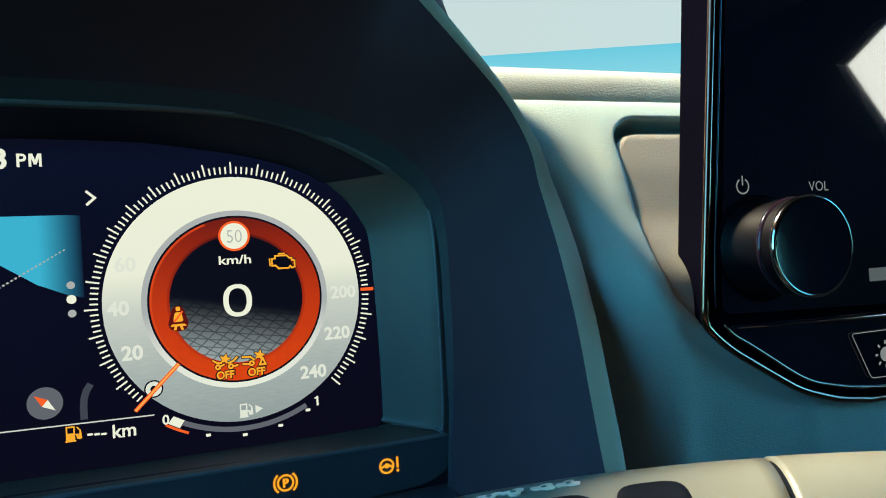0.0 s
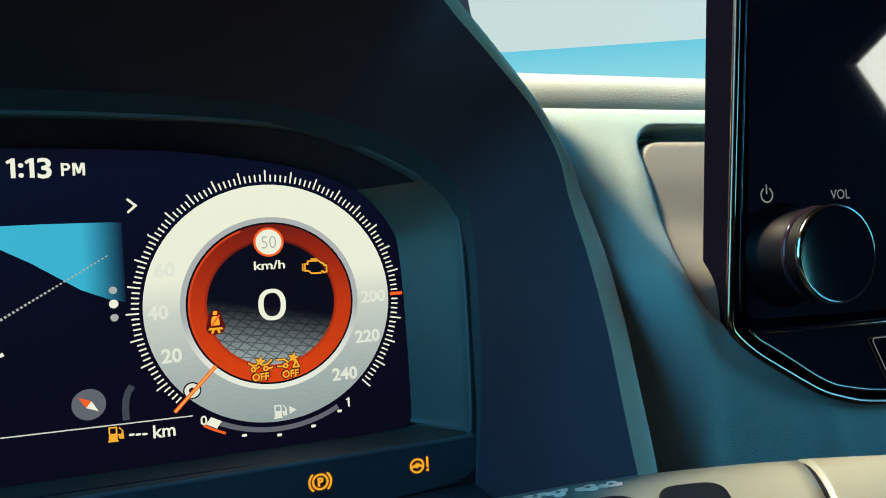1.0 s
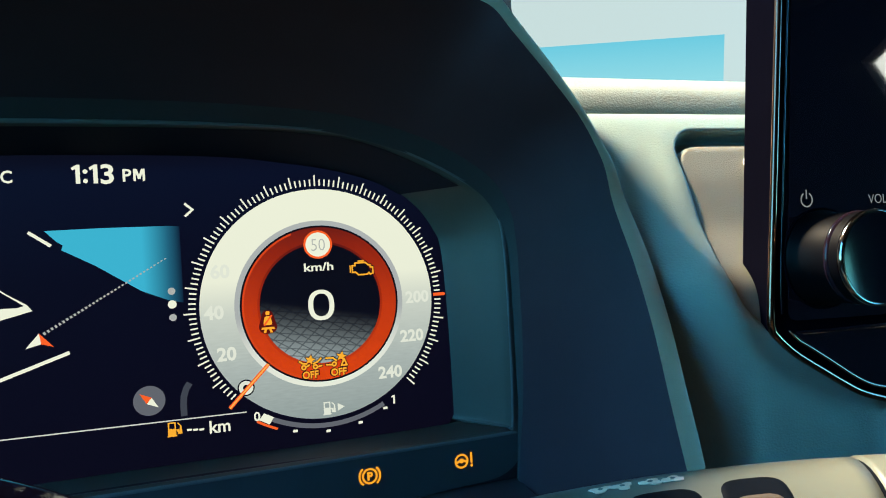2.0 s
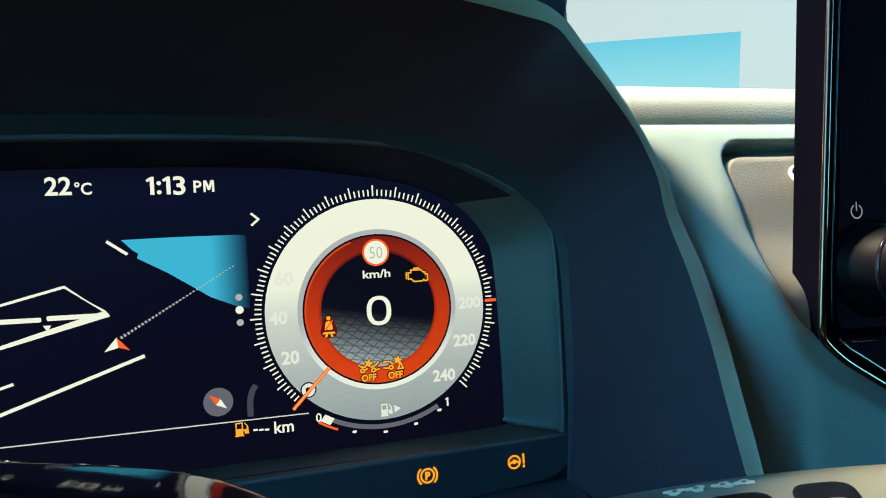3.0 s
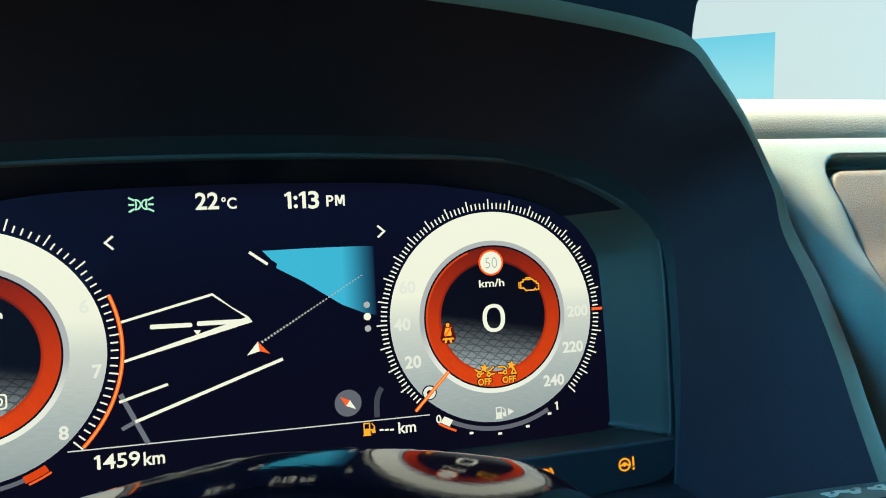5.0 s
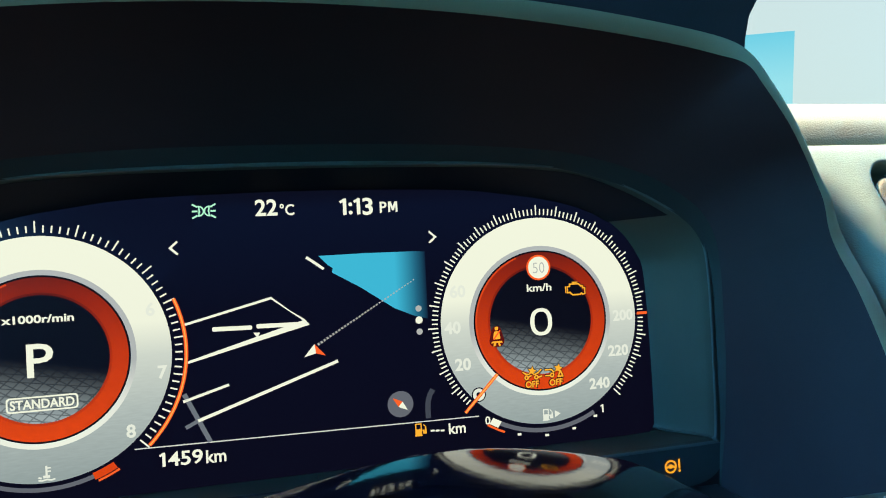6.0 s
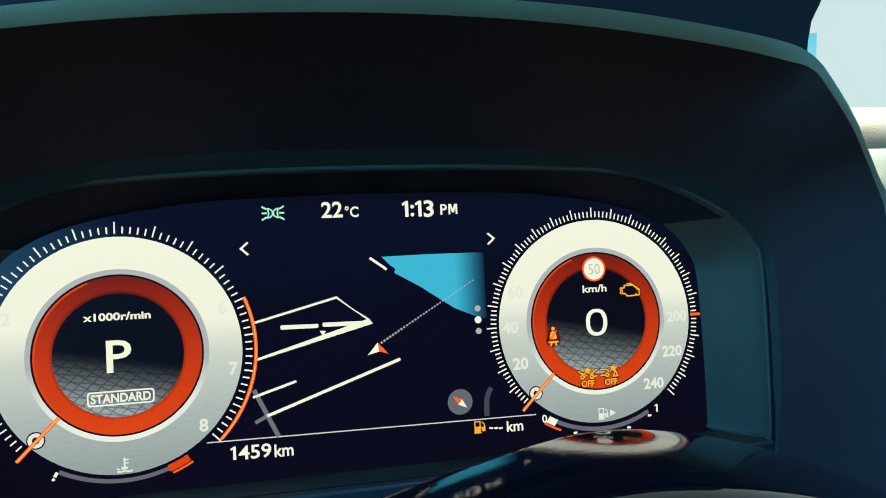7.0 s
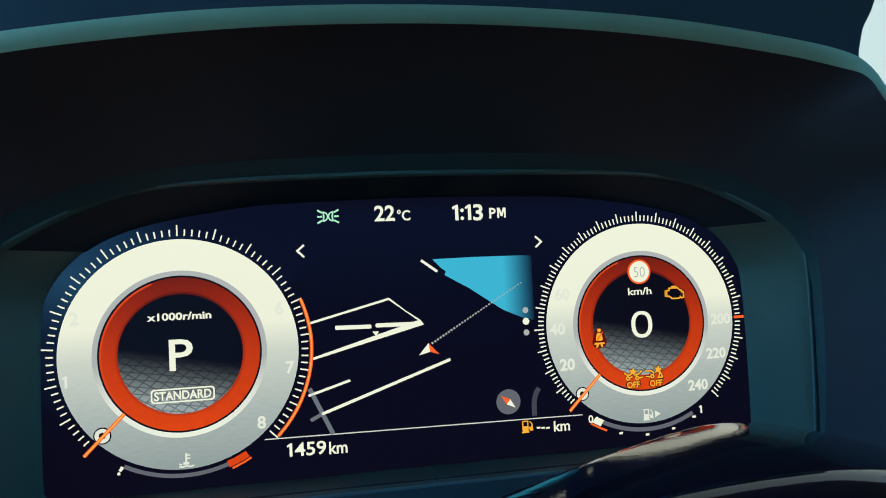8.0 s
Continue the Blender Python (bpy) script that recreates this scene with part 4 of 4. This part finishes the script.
EDGE = [tuple(q) for q in curve(STRUT, 120)]


def spur_edge(w):
    """The right-hand edge of the strut between hood and pocket, at height w."""
    if w <= EDGE[0][0]:
        return EDGE[0][1]
    for (a, p), (b, q) in zip(EDGE, EDGE[1:]):
        if w <= b:
            return p + (q - p) * (w - a) / (b - a)
    return EDGE[-1][1]


def front(u, v, w):
    """Depth of the dashboard's front at u for the plain profile's point (v, w): a rounded strut beside a recessed pocket."""
    left = 2.34 + 0.20 * step(0.6, -0.6, w)
    low = step(1.35, 0.9, w)
    v += low * 1.0 * max(0.0, (left - u)) ** 2.0
    e = spur_edge(w)
    du, dw, r = u - e, 1.21 - w, 0.27
    d = r - math.hypot(r - du, r - dw) if du < r and dw < r else min(du, dw)
    inside = step(-0.05, 0.08, d) * step(-0.75, -0.5, w)
    v += (0.11 + 0.14 * step(0.96, 1.10, w)) * inside
    v -= 0.028 * low * step(0.7, 0.0, w) * math.exp(-((u - left - 0.03) / 0.13) ** 2)
    return v - 0.02 * low * math.exp(-((u - e + 0.12) / 0.12) ** 2)


# strut, rounded front edge and lower face in one sheet; the pocket's leather panel in another
side = [(-1.60, -2.2), (-1.59, -1.6), (-1.58, -1.0), (-1.575, -0.5), (-1.56, -0.22), (-1.50, 0.0), (-1.33, 0.2), (-1.16, 0.4), (-1.03, 0.6), (-0.92, 0.77), (-0.80, 0.93), (-0.70, 1.06), (-0.60, 1.18), (-0.50, 1.285), (-0.40, 1.37), (-0.31, 1.42), (-0.23, 1.44), (-0.18, 1.42), (-0.15, 1.35)]
side = curve(side, 230)
cols = [1.86 + 4.2 * (i / 420) ** 1.2 for i in range(421)] + [6.5 + 0.7 * i for i in range(21)]
part("front_face", loft([[Vector((u - 0.22 * step(0.6, 1.3, q.y) * step(2.3, 1.86, u), front(u, q.x, q.y), q.y)) for u in cols] for q in side]), M_DASH, dash, "curved strut, rounded edge and lower face of the dashboard", True)


def depth_at(w):
    """Depth of the plain profile at height w."""
    for a, b in zip(side, side[1:]):
        if a.y <= w <= b.y:
            return a.x + (b.x - a.x) * (w - a.y) / (b.y - a.y)
    return side[0].x


prow = []
for j in range(60):
    w = -0.7 + 1.785 * j / 59
    row = []
    for i in range(60):
        u0 = spur_edge(w) - 0.05 + 0.27 * (1 - math.sqrt(1 - max(0.0, min(0.999, (w - 0.82) / 0.266)) ** 2))
        u = u0 + 2.6 * (i / 59) ** 1.5
        roll = 0.03 * (1 - step(u0, u0 + 0.035, u)) + 0.05 * step(1.05, 1.085, w)
        row.append(Vector((u, depth_at(w) + 0.012 + roll, w)))
    prow.append(row)
part("pocket_panel", loft(prow), M_POCKET, dash, "leather-grained panel in the recess", True)

# a white cord that loops out from behind the screen
cord = [(3.78, 0.955), (3.60, 0.975), (3.46, 0.970), (3.39, 0.935), (3.37, 0.885), (3.39, 0.80), (3.45, 0.70), (3.58, 0.60), (3.78, 0.55)]
cord = [(q.x, depth_at(q.y) - 0.006, q.y) for q in curve(cord, 40)]
solo("cable", tube(cord, 0.017, 10), M_CORD, (3.6, -0.95, 0.55), "thin white cable looped in the dashboard recess", "cable", "", True)

# ---------------------------------------------------------------- centre screen
SV = -1.63
scr = thing("centre_screen", (5.2, SV, -0.95), "large glossy black touchscreen with chrome edge and volume knob", "touchscreen")
shape = [(2.74, -0.30), (2.95, -0.495), (3.385, -0.76), (3.66, -0.868), (4.05, -0.932), (7.6, -0.965), (7.6, 3.0), (3.05, 3.0)]
body_ = rounded(shape, [0.03, 0.12, 0.2, 0.2, 0.3, 0.3, 0.25, 0.25])
bm = slab(body_, SV, SV + 0.25)
part("housing", bm, M_SIDE, scr, "dark matt side of the screen housing")
g_ = rounded([(2.86, -0.255), (7.5, -0.40), (7.5, 2.9), (3.14, 2.9)], [0.08, 0.05, 0.2, 0.2])
part("glass", slab(g_, SV - 0.035, SV - 0.001), M_GLASS_BLACK, scr, "glossy black glass")
edge_pts = [(3.085, 3.0), (2.80, 0.4), (2.735, -0.22), (2.735, -0.305), (2.817, -0.395), (2.94, -0.493), (3.154, -0.624), (3.375, -0.755), (3.49, -0.81), (3.655, -0.864), (3.792, -0.9), (4.004, -0.927), (4.3, -0.94), (7.0, -0.95)]
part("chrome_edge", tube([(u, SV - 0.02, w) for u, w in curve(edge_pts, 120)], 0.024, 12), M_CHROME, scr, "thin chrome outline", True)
part("chrome_line", tube([(u, SV - 0.045, w) for u, w in curve([(3.135, 2.95), (2.850, 0.4), (2.80, -0.2)], 40)], 0.006, 8), M_KNOB, scr, "thin glossy black inner line", True)
low_ = rounded([(2.90, -0.33), (7.4, -0.40), (7.4, -0.90), (4.2, -0.88), (3.60, -0.785), (3.383, -0.685)], [0.04, 0.05, 0.1, 0.2, 0.1, 0.1])
strip = part("lower_strip", slab(low_, SV - 0.03, SV - 0.002), M_GLASS_BLACK, scr, "glossy black button strip")
part("strip_line", tube([(2.95, SV - 0.06, -0.345), (3.6, SV - 0.06, -0.36), (4.3, SV - 0.06, -0.372), (6, SV - 0.06, -0.39)], [0.004, 0.007, 0.020, 0.022], 10), M_CHROME_RING, scr, "bright chrome strip", True)
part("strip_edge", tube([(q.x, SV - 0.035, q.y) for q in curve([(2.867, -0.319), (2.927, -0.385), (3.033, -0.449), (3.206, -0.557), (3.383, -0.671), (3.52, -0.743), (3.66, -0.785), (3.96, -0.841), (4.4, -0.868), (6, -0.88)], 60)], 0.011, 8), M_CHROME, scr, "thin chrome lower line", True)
for k in range(3):
    o_ = 3.90 + 0.95 * k
    pl = [(o_, -0.475), (o_ + 0.80, -0.475), (o_ + 0.80, -0.80), (o_ + 0.155, -0.79)]
    btn = part("button", slab(rounded(pl, 0.03), SV - 0.045, SV - 0.03), M_KNOB, scr, "black push button")
    part("button_outline", flat(stroke([*rounded(pl, 0.03), rounded(pl, 0.03)[0]], 0.006), SV - 0.0465), M_GREY_PRINT if k == 0 else M_SIDE, btn)
    if k == 0:
        part("lamp_print", flat(disc((o_ + 0.30, -0.64), 0.05, 20) + [b for a in range(0, 360, 45) for b in stroke([on((o_ + 0.30, -0.64), 0.07, a), on((o_ + 0.30, -0.64), 0.095, a)], 0.016)], SV - 0.0465), M_GREY_PRINT, btn, "pale sun symbol")
# knob
KU, KW = 3.185, 0.145


def turned(profile, u, w, sides=48):
    """A turned body on an axis along v: (radius, v) from the screen outwards."""
    rows = [[Vector((u + r * math.sin(2 * math.pi * k / sides), v, w + r * math.cos(2 * math.pi * k / sides))) for k in range(sides)] for r, v in profile]
    return loft(rows, True)


knob = part("volume_knob", turned([(0.325, SV - 0.036), (0.325, SV - 0.06), (0.300, SV - 0.07), (0.292, SV - 0.36), (0.286, SV - 0.42)], KU, KW), M_KNOB_SIDE, scr, "black turned volume knob", True)
KV = SV - 0.42
part("knob_ring", turned([(0.289, KV + 0.012), (0.301, KV + 0.004), (0.304, KV - 0.012), (0.298, KV - 0.028), (0.289, KV - 0.034), (0.282, KV - 0.03)], KU - 0.01, KW), M_CHROME_RING, knob, "polished chrome ring", True)
part("ridge_ring", turned([(0.291, KV + 0.115), (0.302, KV + 0.105), (0.302, KV + 0.090), (0.291, KV + 0.080)], KU - 0.003, KW), M_KNOB, knob, "thin glossy black ridge", True)
part("base_ring", turned([(0.340, SV - 0.036), (0.343, SV - 0.046), (0.336, SV - 0.052), (0.330, SV - 0.046)], KU, KW), M_SIDE, knob, "dark base ring", True)
part("knob_face", turned([(0.278, KV - 0.032), (0.20, KV - 0.022), (0.10, KV - 0.017), (0.002, KV - 0.015)], KU - 0.01, KW), M_KNOB, knob, "glossy black knob face", True)
part("power_print", flat(arc((3.08, 0.545), 0.042, 0.052, 28, 332, 30) + [box(3.075, 3.085, 0.55, 0.612)], SV - 0.0365), M_GREY_PRINT, scr, "grey power symbol")
part("volume_print", words("VOL", 3.712, 0.500, 0.066, SV - 0.0365, width=0.17, bold=-0.008, align="CENTER"), M_GREY_PRINT, scr, "grey lettering")
part("app_ring", flat(arc((4.42, 0.06), 0.105, 0.118, n=40), SV - 0.0365), M_GREY_PRINT, scr)
part("app_bars", flat([box(4.11, 4.34, -0.135, -0.045), box(4.37, 4.70, -0.135, -0.045)], SV - 0.0365), M_GREY_BAR, scr, "pale printed bars")

# ---------------------------------------------------------------- steering column
shroud = thing("steering_column_cover", (-1.5, -3.9, -2.2), "domed glossy black cover of the steering column", "column cover")
rows = []
for i in range(81):
    v = -4.62 + 1.36 * i / 80
    row = []
    for k in range(91):
        d = -1.10 + 2.35 * k / 90
        grow, flat_ = (0.174, 0.48) if d < 0 else (0.516, 0.498)
        top = 0.188 - (v + 4.342) ** 2 / (5.735 if v > -4.342 else 0.20) - 21.0 * max(0.0, v + 3.92 - 0.413 * d) ** 2 - 0.815 * max(0.0, d - 0.682) ** 2
        row.append(Vector((-1.866 + d, v, max(-2.2, top - grow * (math.sqrt(d * d + flat_ * flat_) - flat_) + 0.181 * d * (v + 4.342)))))
    rows.append([Vector((row[0].x, v, -2.3))] + row + [Vector((row[-1].x, v, -2.3))])
part("cover", loft(rows), M_SHROUD, shroud, "", True)
part("column_tube", tube([(-1.62, -4.3, -1.85), (-1.62, -2.0, -2.2), (-1.62, -0.25, -2.3)], 0.55, 24), M_SIDE, shroud, "dark steering column behind the cover", True)

stalk = thing("wiper_stalk", (0.3, -2.5, -1.3), "satin grey wiper stalk with white printed symbols and dark switches", "stalk")
AXIS = curve([(-0.45, -2.243, -1.291), (-0.1, -2.297, -1.214), (0.2, -2.358, -1.155), (0.55, -2.448, -1.094), (0.85, -2.541, -1.05), (1.15, -2.648, -1.012), (1.5, -2.792, -0.976), (1.85, -2.955, -0.949), (2.3, -3.193, -0.927), (2.7, -3.432, -0.92)], 120)
AXIS_LEN = sum((b - a).length for a, b in zip(AXIS, AXIS[1:]))
RAD = 0.30


def stalk_at(s, deg, r):
    """A point of the stalk: s along it from the root, deg round it (-90 is the top), r from its axis."""
    x = max(0.0, min(0.999, (s + 0.39) / AXIS_LEN)) * 119
    i = int(x)
    q = AXIS[i].lerp(AXIS[i + 1], x - i)
    d = (AXIS[min(i + 3, 119)] - AXIS[max(i - 2, 0)]).normalized()
    a = d.cross(Vector((0, 0, 1))).normalized()
    b = d.cross(a)
    return q + (a * math.cos(radians(deg)) + b * math.sin(radians(deg))) * r


def stalk_body(s0, s1, shape, n=40):
    rows = []
    for i in range(n + 1):
        t = i / n
        rows.append([stalk_at(s0 + (s1 - s0) * t, 360 * k / 36, shape(t)) for k in range(36)])
    bm = loft(rows, True)
    bm.verts.ensure_lookup_table()
    bm.faces.new([bm.verts[k] for k in range(36)])
    bm.faces.new([bm.verts[len(bm.verts) - 36 + k] for k in range(36)])
    return bm


def stalk_patch(outline, r, lift=0.0):
    """A figure laid on the stalk; outline in (s, degrees)."""
    bm = bmesh.new()
    top = [bm.verts.new(stalk_at(a, b, r + lift)) for a, b in outline]
    low = [bm.verts.new(stalk_at(a, b, r - 0.01)) for a, b in outline]
    mid = bm.verts.new(stalk_at(sum(q[0] for q in outline) / len(outline), sum(q[1] for q in outline) / len(outline), r + lift))
    n = len(top)
    for i in range(n):
        bm.faces.new((top[i], top[(i + 1) % n], mid))
        bm.faces.new((top[i], low[i], low[(i + 1) % n], top[(i + 1) % n]))
    return bm


part("lever", stalk_body(-0.35, 2.105, lambda t: RAD * (0.80 + 0.20 * min(1.0, t * 2.2))), M_STALK, stalk, "", True)
part("collar", stalk_body(2.127, 3.15, lambda t: RAD * 1.015), M_STALK, stalk, "satin grey turning end", True)
part("seam", stalk_body(2.098, 2.134, lambda t: RAD * 0.96, 2), M_STALK_DARK, stalk, "dark seam between lever and end", True)
def stalk_key(s0, s1, d0, d1, r, lift, power=4.0, n=14):
    """A rounded, raised patch that follows the stalk's surface."""
    rows = []
    for i in range(n + 1):
        row = []
        for k in range(n + 1):
            x, y = -1 + 2 * i / n, -1 + 2 * k / n
            m = max(abs(x), abs(y)) / max(1e-6, (abs(x) ** power + abs(y) ** power) ** (1 / power))
            e = max(abs(x), abs(y))
            row.append(stalk_at((s0 + s1) / 2 + (s1 - s0) / 2 * x * m, (d0 + d1) / 2 + (d1 - d0) / 2 * y * m, r - 0.012 if e > 0.999 else r + lift))
        rows.append(row)
    return loft(rows)


rng = random.Random(4)
for s in (1.04, 1.135, 1.255, 1.35):
    blob = []
    for k in range(18):
        a = 2 * math.pi * k / 18
        m = 1 + 0.28 * math.sin(3 * a + s * 9) + 0.16 * rng.uniform(-1, 1)
        blob.append((s + 0.044 * m * math.cos(a), -88 + 5.0 * m * math.sin(a)))
    ico = part("symbol", stalk_patch(blob, RAD, 0.004), M_PRINT, stalk, "white printed wiper symbol")
    part("symbol_eye", stalk_patch([(s + 0.012 * math.cos(a), -88 + 1.6 * math.sin(a)) for a in (0, 1.05, 2.1, 3.14, 4.2, 5.2)], RAD, 0.006), M_STALK, ico)
for s0, s1, d0, d1 in ((1.09, 1.45, -76, -12), (1.49, 1.79, -79, -12)):
    slot = part("switch_recess", stalk_key(s0, s1, d0, d1, RAD, 0.004), M_STALK_DARK, stalk, "dark recess of a switch", True)
    part("switch_key", stalk_key(s0 + 0.035, s1 - 0.035, d0 + 20, d1 - 6, RAD, 0.012), M_BEZEL, slot, "raised dark switch key", True)
